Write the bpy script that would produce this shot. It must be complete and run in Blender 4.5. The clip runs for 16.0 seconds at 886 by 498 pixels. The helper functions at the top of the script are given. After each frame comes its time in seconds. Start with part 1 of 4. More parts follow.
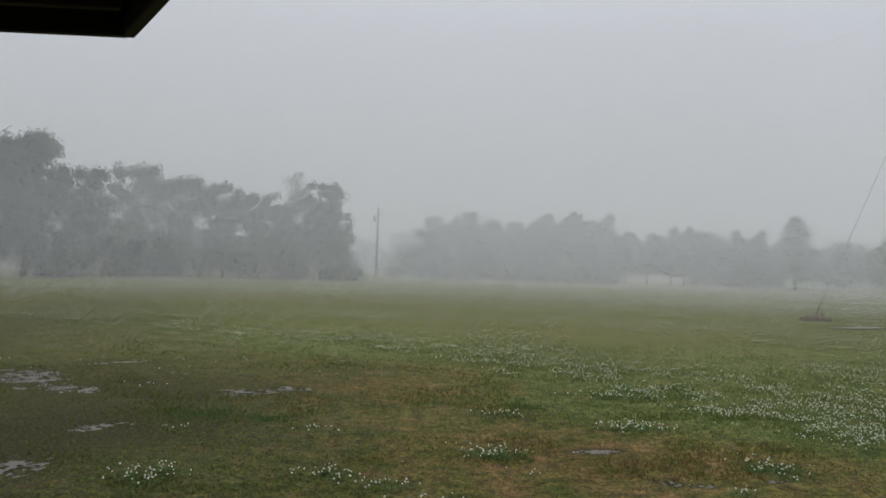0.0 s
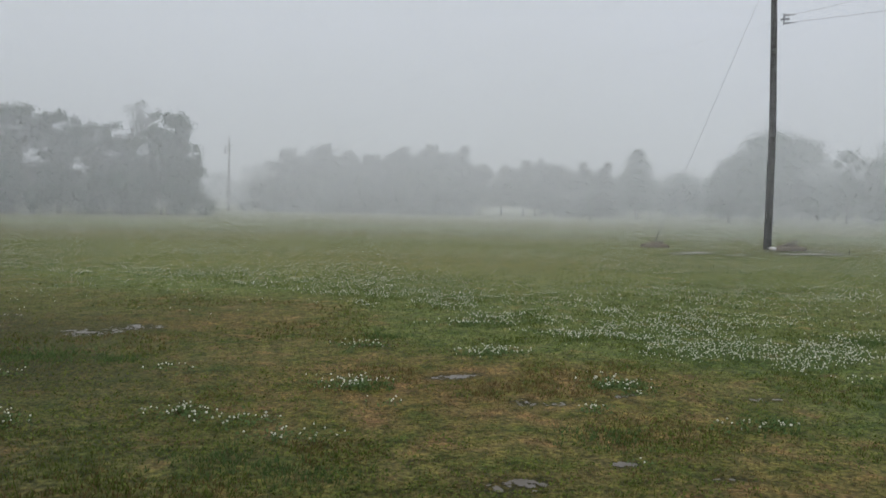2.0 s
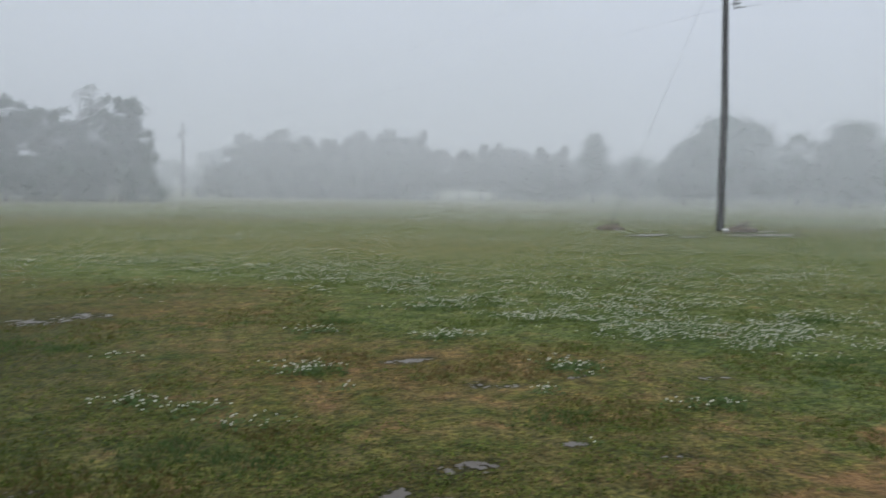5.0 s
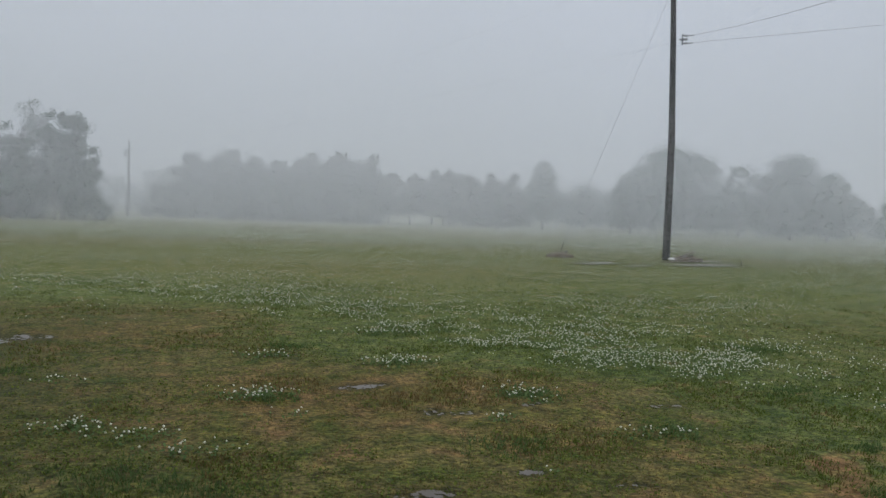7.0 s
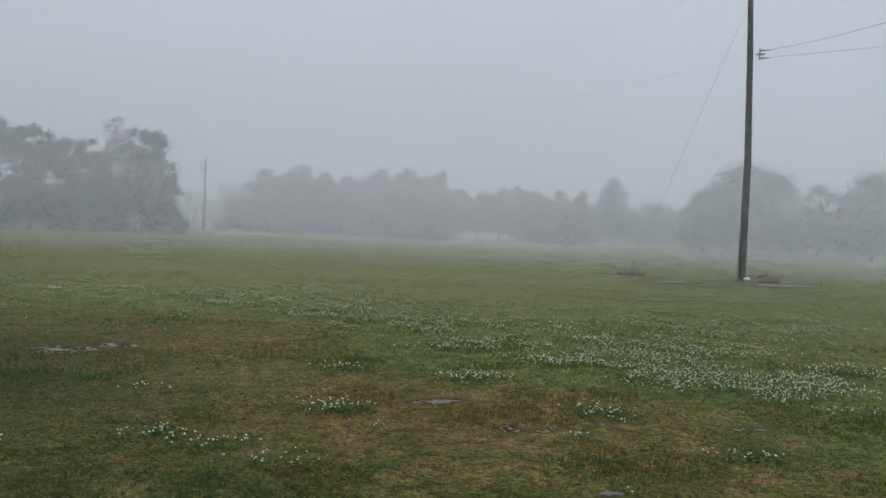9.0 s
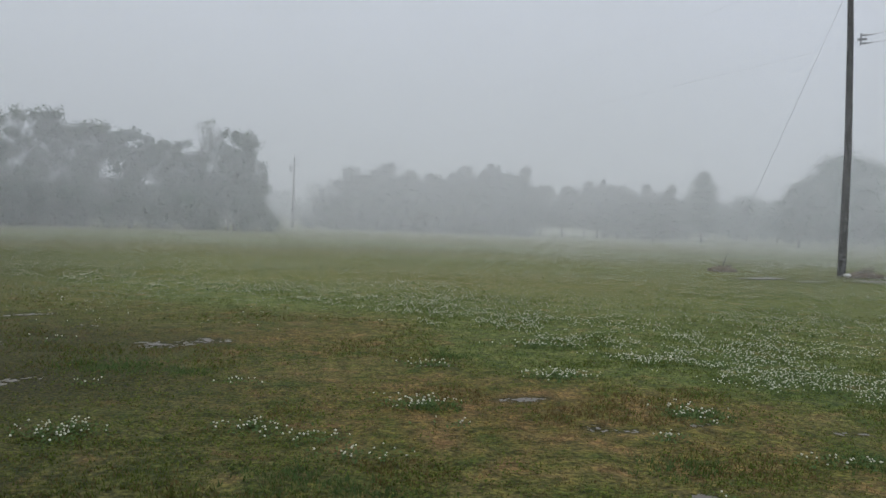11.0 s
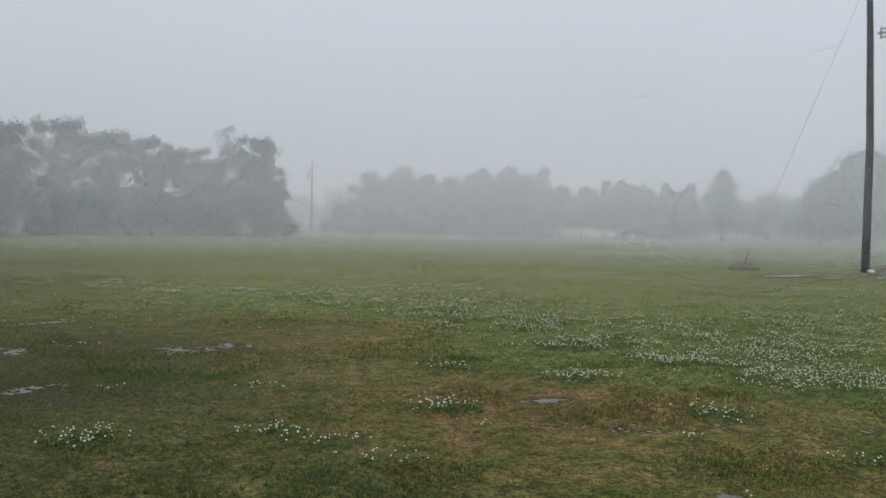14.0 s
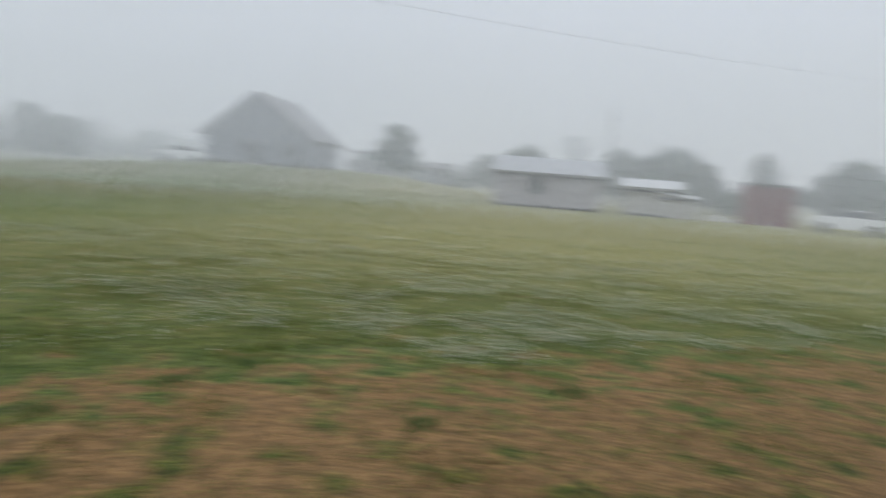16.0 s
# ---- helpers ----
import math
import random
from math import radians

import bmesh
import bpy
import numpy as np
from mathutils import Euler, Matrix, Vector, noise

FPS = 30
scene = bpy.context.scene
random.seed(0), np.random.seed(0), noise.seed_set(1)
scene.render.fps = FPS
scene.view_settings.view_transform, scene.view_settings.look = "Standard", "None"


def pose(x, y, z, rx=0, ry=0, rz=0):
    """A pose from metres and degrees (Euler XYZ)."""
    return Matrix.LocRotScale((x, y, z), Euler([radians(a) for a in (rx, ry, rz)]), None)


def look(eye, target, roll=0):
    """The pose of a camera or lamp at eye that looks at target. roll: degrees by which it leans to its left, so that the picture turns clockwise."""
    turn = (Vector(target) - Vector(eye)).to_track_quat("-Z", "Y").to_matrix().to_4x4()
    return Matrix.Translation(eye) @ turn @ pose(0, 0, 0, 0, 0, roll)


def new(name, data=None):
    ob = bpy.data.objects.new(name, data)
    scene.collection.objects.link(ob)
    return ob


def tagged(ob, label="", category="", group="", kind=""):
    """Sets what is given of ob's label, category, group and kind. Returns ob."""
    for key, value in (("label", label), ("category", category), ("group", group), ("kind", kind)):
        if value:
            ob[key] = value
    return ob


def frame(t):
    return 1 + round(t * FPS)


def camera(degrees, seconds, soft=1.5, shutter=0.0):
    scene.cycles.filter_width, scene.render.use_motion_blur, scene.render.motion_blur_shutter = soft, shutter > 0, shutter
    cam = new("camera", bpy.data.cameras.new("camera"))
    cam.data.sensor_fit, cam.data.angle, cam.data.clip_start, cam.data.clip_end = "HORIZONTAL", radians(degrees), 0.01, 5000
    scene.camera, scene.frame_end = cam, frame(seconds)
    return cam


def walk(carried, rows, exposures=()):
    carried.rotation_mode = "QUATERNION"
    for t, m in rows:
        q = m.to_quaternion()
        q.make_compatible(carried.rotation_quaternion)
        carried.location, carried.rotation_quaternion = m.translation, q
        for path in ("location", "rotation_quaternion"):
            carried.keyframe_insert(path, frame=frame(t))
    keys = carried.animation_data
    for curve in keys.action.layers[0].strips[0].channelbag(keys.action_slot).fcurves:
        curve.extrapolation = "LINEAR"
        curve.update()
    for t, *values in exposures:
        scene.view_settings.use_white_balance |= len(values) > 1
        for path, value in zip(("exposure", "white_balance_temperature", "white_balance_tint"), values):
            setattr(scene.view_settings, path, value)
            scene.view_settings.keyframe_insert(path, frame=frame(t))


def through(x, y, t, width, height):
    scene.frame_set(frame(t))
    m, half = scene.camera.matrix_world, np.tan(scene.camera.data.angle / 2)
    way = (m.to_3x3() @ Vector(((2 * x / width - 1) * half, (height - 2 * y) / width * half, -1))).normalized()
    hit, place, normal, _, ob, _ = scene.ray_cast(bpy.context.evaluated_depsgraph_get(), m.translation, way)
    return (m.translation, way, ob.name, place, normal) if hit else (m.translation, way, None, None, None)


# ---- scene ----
cam = camera(57.3, 16.0, soft=1.5, shutter=0.5)
PATH = [
    (0, 0.052, -0.400, 1.638, -3.21, 1.26, 1.80),
    (0.5, 0.052, -0.412, 1.634, -3.30, -0.26, 1.80),
    (1, 0.057, -0.359, 1.603, -7.84, -0.23, 2.00),
    (1.5, 0.055, -0.312, 1.598, -13.21, -0.74, 1.90),
    (2, 0.049, -0.310, 1.606, -13.41, -3.21, 1.30),
    (2.5, 0.052, -0.311, 1.600, -13.51, -4.19, 1.10),
    (3, 0.059, -0.338, 1.609, -13.40, -4.82, 0.70),
    (3.5, 0.074, -0.338, 1.603, -12.79, -5.14, 0.50),
    (4, 0.090, -0.303, 1.597, -12.62, -5.39, 0.70),
    (4.5, 0.101, -0.298, 1.607, -12.50, -5.45, 0.80),
    (5, 0.111, -0.304, 1.598, -16.31, -4.24, 0.90),
    (5.2, 0.121, -0.308, 1.595, -18.09, -3.68, 0.95),
    (7.5, 0.045, -0.250, 1.600, -19.89, -2.18, 2.10),
    (8, 0.028, -0.250, 1.597, -19.37, -1.72, 2.60),
    (8.5, -0.014, -0.221, 1.589, -17.32, -1.38, 2.80),
    (9, -0.027, -0.236, 1.588, -15.11, -1.43, 2.60),
    (9.5, -0.027, -0.213, 1.592, -14.31, -1.46, 2.30),
    (10, -0.034, -0.226, 1.600, -11.60, -1.72, 2.20),
    (12.5, -0.036, -0.230, 1.601, -8.19, -2.01, 2.00),
    (13, -0.031, -0.233, 1.600, -7.65, -1.89, 1.70),
    (13.5, -0.031, -0.240, 1.596, -7.70, -1.81, 1.30),
    (14, -0.030, -0.222, 1.592, -7.85, -1.78, 1.20),
    (14.5, -0.027, -0.205, 1.593, -8.46, -1.83, 2.30),
    (15, -0.025, -0.204, 1.593, -11.69, -1.72, 2.40),
    (15.1, -0.019, -0.205, 1.593, -13.62, -1.56, 2.26),
    (15.2, -0.013, -0.206, 1.593, -17.21, -1.78, 2.18),
    (15.3, -0.007, -0.207, 1.593, -22.86, -2.38, 2.04),
    (15.4, -0.001, -0.208, 1.593, -30.95, -3.15, 1.95),
    (15.5, 0.005, -0.209, 1.593, -41.24, -3.81, 2.05),
    (15.6, 0.011, -0.210, 1.593, -52.64, -4.21, 2.40),
    (15.7, 0.017, -0.211, 1.593, -63.88, -4.41, 3.13),
    (15.8, 0.023, -0.212, 1.593, -74.89, -4.77, 3.74),
    (15.9, 0.029, -0.213, 1.593, -84.64, -4.95, 4.13),
    (16, 0.035, -0.214, 1.593, -92.68, -5.08, 4.37),
]
EXPOSURES = [(0.0, 0.0, 6680, 10), (1.5, 0.05, 6600, 10), (2.5, 0.30, 6400, 10), (3.5, 0.38, 6230, 10), (4.5, 0.36, 6150, 10), (5.2, 0.17, 6250, 10), (7.5, -0.02, 6300, 10), (10.0, 0.0, 6350, 10), (12.5, 0.17, 6420, 10), (14.2, 0.17, 6420, 10), (15.0, 0.06, 6430, 10), (15.5, 0.1, 6430, 10), (16.0, 0.34, 6350, 10)]
walk(cam, [(t, pose(x, y, z, 90 + pitch, 0, yaw) @ pose(0, 0, 0, 0, 0, roll)) for t, x, y, z, yaw, pitch, roll in PATH], EXPOSURES)

# ---- world and sun: heavy overcast in rain ----
world = bpy.data.worlds.new("overcast_sky")
scene.world = world
world.use_nodes = True
wn, wl = world.node_tree.nodes, world.node_tree.links
wn.clear()
w_out = wn.new("ShaderNodeOutputWorld")
w_sum = wn.new("ShaderNodeAddShader")
w_sky = wn.new("ShaderNodeTexSky")
w_sky.sky_type, w_sky.sun_disc = "NISHITA", False
w_sky.sun_elevation, w_sky.sun_rotation = radians(58), radians(200)
w_b1 = wn.new("ShaderNodeBackground")
w_b1.inputs["Strength"].default_value = 0.01
w_co = wn.new("ShaderNodeTexCoord")
w_sep = wn.new("ShaderNodeSeparateXYZ")
w_ramp = wn.new("ShaderNodeValToRGB")
w_b2 = wn.new("ShaderNodeBackground")
w_b2.inputs["Strength"].default_value = 1.0
stops = [(0.0, (0.51, 0.53, 0.58)), (0.12, (0.53, 0.555, 0.61)), (0.28, (0.57, 0.60, 0.665)), (0.6, (0.86, 0.90, 0.98)), (1.0, (1.02, 1.07, 1.16))]
els = w_ramp.color_ramp.elements
els[0].position, els[0].color = stops[0][0], (*stops[0][1], 1)
els[1].position, els[1].color = stops[-1][0], (*stops[-1][1], 1)
for p, c in stops[1:-1]:
    els.new(p).color = (*c, 1)
wl.new(w_sky.outputs[0], w_b1.inputs["Color"])
wl.new(w_co.outputs["Generated"], w_sep.inputs[0])
wl.new(w_sep.outputs["Z"], w_ramp.inputs[0])
wl.new(w_ramp.outputs[0], w_b2.inputs["Color"])
wl.new(w_b1.outputs[0], w_sum.inputs[0])
wl.new(w_b2.outputs[0], w_sum.inputs[1])
wl.new(w_sum.outputs[0], w_out.inputs[0])

sun = new("sun", bpy.data.lights.new("sun", "SUN"))
sun.data.energy, sun.data.angle, sun.data.color = 0.5, radians(60), (1.0, 0.98, 0.95)
sun.matrix_world = look((0, 0, 60), (12, 36, 0))


# ---- materials ----
def material(name, rough=0.8, metal=0.0):
    m = bpy.data.materials.new(name)
    m.use_nodes = True
    b = m.node_tree.nodes["Principled BSDF"]
    b.inputs["Roughness"].default_value, b.inputs["Metallic"].default_value = rough, metal
    return m, m.node_tree.nodes, m.node_tree.links, b


def noise_node(n, l, scale, detail=4, coords="Object", stretch=None):
    tc = n.new("ShaderNodeTexCoord")
    t = n.new("ShaderNodeTexNoise")
    t.inputs["Scale"].default_value, t.inputs["Detail"].default_value = scale, detail
    if stretch:
        mp = n.new("ShaderNodeMapping")
        mp.inputs["Scale"].default_value = stretch
        l.new(tc.outputs[coords], mp.inputs[0])
        l.new(mp.outputs[0], t.inputs["Vector"])
    else:
        l.new(tc.outputs[coords], t.inputs["Vector"])
    return t.outputs["Fac"]


def ramp(n, l, fac, *cols):
    r = n.new("ShaderNodeValToRGB")
    e = r.color_ramp.elements
    e[0].position, e[0].color = cols[0][0], (*cols[0][1], 1)
    e[1].position, e[1].color = cols[-1][0], (*cols[-1][1], 1)
    for p, c in cols[1:-1]:
        e.new(p).color = (*c, 1)
    l.new(fac, r.inputs[0])
    return r.outputs[0]


def mixed(n, l, fac, a, b, mode="MIX"):
    m = n.new("ShaderNodeMix")
    m.data_type, m.blend_type = "RGBA", mode
    for sock, v in ((m.inputs[0], fac), (m.inputs[6], a), (m.inputs[7], b)):
        if isinstance(v, (int, float)):
            sock.default_value = v
        elif isinstance(v, tuple):
            sock.default_value = (*v, 1)
        else:
            l.new(v, sock)
    return m.outputs[2]


def bump(n, l, b, fac, strength=0.4, dist=0.02):
    k = n.new("ShaderNodeBump")
    k.inputs["Strength"].default_value, k.inputs["Distance"].default_value = strength, dist
    l.new(fac, k.inputs["Height"])
    l.new(k.outputs[0], b.inputs["Normal"])


def simple(name, dark, light, scale=3.0, rough=0.8, metal=0.0, stretch=None, relief=0.3, dist=0.01):
    """Two-tone surface: broad stains and fine grain."""
    m, n, l, b = material(name, rough, metal)
    broad = noise_node(n, l, scale, 5, stretch=stretch)
    fine = noise_node(n, l, scale * 11, 4, stretch=stretch)
    base = ramp(n, l, broad, (0.3, dark), (0.7, light))
    grain = ramp(n, l, fine, (0.3, (0.75, 0.75, 0.75)), (0.7, (1.12, 1.12, 1.12)))
    l.new(mixed(n, l, 1.0, base, grain, "MULTIPLY"), b.inputs["Base Color"])
    bump(n, l, b, fine, relief, dist)
    return m


def foliage(name, dark, light, through=0.25):
    m, n, l, b = material(name, 0.7)
    b.inputs["Specular IOR Level"].default_value = 0.12
    g = n.new("ShaderNodeNewGeometry")
    col = ramp(n, l, g.outputs["Random Per Island"], (0.0, dark), (1.0, light))
    l.new(col, b.inputs["Base Color"])
    tr = n.new("ShaderNodeBsdfTranslucent")
    l.new(col, tr.inputs[0])
    mx = n.new("ShaderNodeMixShader")
    mx.inputs[0].default_value = through
    l.new(b.outputs[0], mx.inputs[1])
    l.new(tr.outputs[0], mx.inputs[2])
    l.new(mx.outputs[0], n["Material Output"].inputs[0])
    return m


def ground_material():
    m, n, l, b = material("wet_turf_and_soil", 0.72)
    att = n.new("ShaderNodeAttribute")
    att.attribute_name = "cover"
    sep = n.new("ShaderNodeSeparateColor")
    l.new(att.outputs["Color"], sep.inputs[0])
    broad = noise_node(n, l, 0.45, 4)
    mid = noise_node(n, l, 2.6, 6)
    fine = noise_node(n, l, 26, 5)
    tiny = noise_node(n, l, 120, 3)
    green = ramp(n, l, mid, (0.3, (0.060, 0.098, 0.026)), (0.55, (0.106, 0.142, 0.046)), (0.72, (0.148, 0.160, 0.060)))
    dry = ramp(n, l, mid, (0.30, (0.056, 0.074, 0.014)), (0.42, (0.104, 0.092, 0.025)), (0.55, (0.136, 0.098, 0.038)), (0.70, (0.176, 0.118, 0.054)))
    soil = ramp(n, l, fine, (0.3, (0.112, 0.066, 0.028)), (0.7, (0.250, 0.152, 0.067)))
    turf = mixed(n, l, sep.outputs[1], green, dry)
    clump = noise_node(n, l, 7.5, 5)
    soil = mixed(n, l, 1.0, soil, ramp(n, l, clump, (0.3, (0.58, 0.60, 0.55)), (0.7, (1.3, 1.26, 1.2))), "MULTIPLY")
    turf = mixed(n, l, 1.0, turf, ramp(n, l, clump, (0.34, (0.55, 0.56, 0.52)), (0.5, (0.98, 0.98, 0.96)), (0.66, (1.30, 1.24, 1.10))), "MULTIPLY")
    turf = mixed(n, l, 1.0, turf, ramp(n, l, fine, (0.34, (0.42, 0.43, 0.37)), (0.5, (0.94, 0.92, 0.87)), (0.66, (1.55, 1.45, 1.27))), "MULTIPLY")
    turf = mixed(n, l, 1.0, turf, ramp(n, l, broad, (0.3, (0.8, 0.85, 0.8)), (0.7, (1.15, 1.1, 1.1))), "MULTIPLY")
    edge = n.new("ShaderNodeMath")
    edge.operation = "ADD"
    l.new(sep.outputs[0], edge.inputs[0])
    sub = n.new("ShaderNodeMath")
    sub.operation = "MULTIPLY_ADD"
    sub.inputs[1].default_value, sub.inputs[2].default_value = 2.6, -1.3
    l.new(mid, sub.inputs[0])
    l.new(sub.outputs[0], edge.inputs[1])
    step = ramp(n, l, edge.outputs[0], (0.32, (0, 0, 0)), (0.74, (1, 1, 1)))
    col = mixed(n, l, step, turf, soil)
    # Alpha lays on straw turf in the east and haze-like paling far off.
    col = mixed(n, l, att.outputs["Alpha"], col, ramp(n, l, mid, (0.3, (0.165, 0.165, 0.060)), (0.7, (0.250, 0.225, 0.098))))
    # Blue darkens the left turf and the mud round puddles.
    col = mixed(n, l, sep.outputs[2], col, ramp(n, l, fine, (0.32, (0.006, 0.007, 0.0015)), (0.5, (0.027, 0.026, 0.005)), (0.66, (0.074, 0.063, 0.013))))
    l.new(mixed(n, l, 1.0, col, ramp(n, l, tiny, (0.3, (0.72, 0.72, 0.72)), (0.7, (1.2, 1.2, 1.2))), "MULTIPLY"), b.inputs["Base Color"])
    rough = n.new("ShaderNodeMapRange")
    rough.inputs["To Min"].default_value, rough.inputs["To Max"].default_value = 0.85, 0.72
    l.new(sep.outputs[2], rough.inputs[0])
    l.new(rough.outputs[0], b.inputs["Roughness"])
    b.inputs["Specular IOR Level"].default_value = 0.12
    bump(n, l, b, fine, 0.9, 0.03)
    return m


def water_material():
    m, n, l, b = material("rain_water", 0.3)
    b.inputs["Base Color"].default_value = (0.085, 0.070, 0.050, 1)
    b.inputs["IOR"].default_value = 1.33
    bump(n, l, b, noise_node(n, l, 38, 3), 0.12, 0.004)
    return m


def haze_strand_material():
    """White strands standing in for rain haze: they scatter what falls on them forwards and back."""
    m, n, l, b = material("haze_strand_white", 0.9)
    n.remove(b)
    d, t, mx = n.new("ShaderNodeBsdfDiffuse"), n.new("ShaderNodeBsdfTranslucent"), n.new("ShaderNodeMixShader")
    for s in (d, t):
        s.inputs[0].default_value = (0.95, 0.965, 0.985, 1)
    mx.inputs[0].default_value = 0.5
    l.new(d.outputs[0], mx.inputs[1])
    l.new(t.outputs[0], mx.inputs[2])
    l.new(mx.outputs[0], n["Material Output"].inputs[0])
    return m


M_GROUND = ground_material()
M_WATER = water_material()
M_HAZE = haze_strand_material()
M_BARK = simple("wet_bark", (0.030, 0.024, 0.019), (0.075, 0.062, 0.050), 6, 0.85, stretch=(1, 1, 0.2), relief=0.6)
M_POLE = simple("weathered_pole_wood", (0.024, 0.022, 0.021), (0.054, 0.049, 0.045), 3, 0.8, stretch=(6, 6, 0.25), relief=0.6)
M_TIMBER = simple("dark_stained_timber", (0.012, 0.009, 0.007), (0.035, 0.026, 0.020), 4, 0.7, stretch=(0.5, 5, 5), relief=0.3)
M_PLANK = simple("weathered_plank", (0.09, 0.07, 0.055), (0.20, 0.17, 0.14), 4, 0.8, relief=0.4)
M_STEEL = simple("galvanised_steel", (0.16, 0.17, 0.18), (0.30, 0.31, 0.32), 8, 0.45, 0.9, relief=0.1)
M_CERAMIC = simple("grey_porcelain", (0.22, 0.23, 0.24), (0.34, 0.35, 0.36), 20, 0.25, relief=0.05)
M_CABLE = simple("dark_cable", (0.03, 0.03, 0.032), (0.07, 0.07, 0.075), 8, 0.6, relief=0.05)
M_SOIL = simple("dug_soil", (0.085, 0.072, 0.045), (0.190, 0.155, 0.110), 5, 0.9, relief=0.8, dist=0.03)
M_STONE = simple("pale_stone", (0.55, 0.54, 0.50), (0.75, 0.74, 0.71), 6, 0.6, relief=0.3)
M_WHITE = simple("white_siding_paint", (0.30, 0.285, 0.29), (0.42, 0.40, 0.40), 1.5, 0.6, relief=0.1)
M_CREAM = simple("cream_siding_paint", (0.40, 0.385, 0.35), (0.52, 0.505, 0.46), 1.5, 0.6, relief=0.1)
M_RED = simple("barn_red_paint", (0.12, 0.026, 0.024), (0.20, 0.045, 0.040), 2.0, 0.7, relief=0.2)
M_ROOFING = simple("grey_shingle", (0.13, 0.13, 0.135), (0.22, 0.22, 0.225), 4, 0.85, relief=0.4)
M_SHEET = simple("pale_metal_roofing", (0.38, 0.385, 0.38), (0.52, 0.525, 0.52), 2, 0.4, 0.2, relief=0.1)
M_OLDSHEET = simple("dull_metal_roofing", (0.26, 0.27, 0.28), (0.40, 0.41, 0.42), 2, 0.5, 0.2, relief=0.1)
M_DARK = simple("dark_trim", (0.035, 0.034, 0.034), (0.07, 0.068, 0.066), 6, 0.6, relief=0.1)
M_GREYSIDE = simple("blue_grey_siding", (0.16, 0.175, 0.20), (0.23, 0.25, 0.28), 3, 0.75, relief=0.2)
M_CARPAINT = simple("white_car_paint", (0.80, 0.81, 0.82), (0.86, 0.87, 0.88), 2, 0.25, relief=0.0)
M_TYRE = simple("tyre_rubber", (0.018, 0.018, 0.018), (0.035, 0.035, 0.035), 12, 0.9, relief=0.1)
M_GLASS, _n, _l, _b = material("dark_window_glass", 0.08)
_b.inputs["Base Color"].default_value = (0.025, 0.030, 0.034, 1)
M_LAMP = simple("lamp_lens", (0.45, 0.40, 0.36), (0.6, 0.55, 0.5), 9, 0.2, relief=0.0)
M_LEAF_OAK = foliage("broadleaf_green", (0.010, 0.040, 0.017), (0.021, 0.070, 0.031))
M_LEAF_LIGHT = foliage("spring_leaf_green", (0.026, 0.056, 0.022), (0.048, 0.092, 0.038))
M_LEAF_CEDAR = foliage("cedar_green", (0.012, 0.026, 0.015), (0.024, 0.046, 0.026))
M_GRASS = foliage("grass_blades", (0.055, 0.088, 0.014), (0.115, 0.145, 0.026), 0.4)
M_CREEPER = foliage("low_clover_leaves", (0.040, 0.068, 0.010), (0.150, 0.175, 0.034), 0.3)
M_DRYGRASS = foliage("dry_grass_blades", (0.085, 0.064, 0.024), (0.190, 0.130, 0.056), 0.4)
M_CLOVER = foliage("clover_leaves", (0.055, 0.102, 0.030), (0.115, 0.172, 0.062), 0.3)
M_PETAL = foliage("white_clover_heads", (0.60, 0.60, 0.48), (0.86, 0.85, 0.75), 0.3)


# ---- building helpers ----
def mesh_from(name, verts, faces, mats, slots=None, smooth=False):
    me = bpy.data.meshes.new(name)
    me.from_pydata([tuple(v) for v in verts] if not isinstance(verts, np.ndarray) else verts.tolist(), [], faces if not isinstance(faces, np.ndarray) else faces.tolist())
    for m in mats:
        me.materials.append(m)
    if slots is not None:
        me.polygons.foreach_set("material_index", np.asarray(slots, dtype=np.int32))
    if smooth:
        me.polygons.foreach_set("use_smooth", np.ones(len(me.polygons), dtype=bool))
    me.update()
    return me


def part(name, bm, mat, parent=None, label="", smooth=False):
    me = bpy.data.meshes.new(name)
    bm.to_mesh(me)
    bm.free()
    me.materials.append(mat)
    if smooth:
        me.polygons.foreach_set("use_smooth", np.ones(len(me.polygons), dtype=bool))
    ob = new(name, me)
    if parent is not None:
        ob.parent = parent
    if label:
        ob["label"] = label
    return ob


def thing(name, place, turn=0.0, label="", category="", group="", kind=""):
    ob = new(name)
    ob.empty_display_size = 0.2
    ob.matrix_basis = pose(*place, 0, 0, turn)
    return tagged(ob, label, category, group, kind)


def box(bm, x0, x1, y0, y1, z0, z1, m=None):
    r = bmesh.ops.create_cube(bm, size=1)
    t = Matrix.Translation(((x0 + x1) / 2, (y0 + y1) / 2, (z0 + z1) / 2)) @ Matrix.Diagonal((x1 - x0, y1 - y0, z1 - z0, 1))
    bmesh.ops.transform(bm, matrix=(m @ t) if m else t, verts=r["verts"])
    return r["verts"]


def slab(x0, x1, y0, y1, z0, z1, bevel=0.0, m=None):
    bm = bmesh.new()
    box(bm, x0, x1, y0, y1, z0, z1, m)
    if bevel:
        bmesh.ops.bevel(bm, geom=bm.edges[:], offset=bevel, segments=2, affect="EDGES")
    return bm


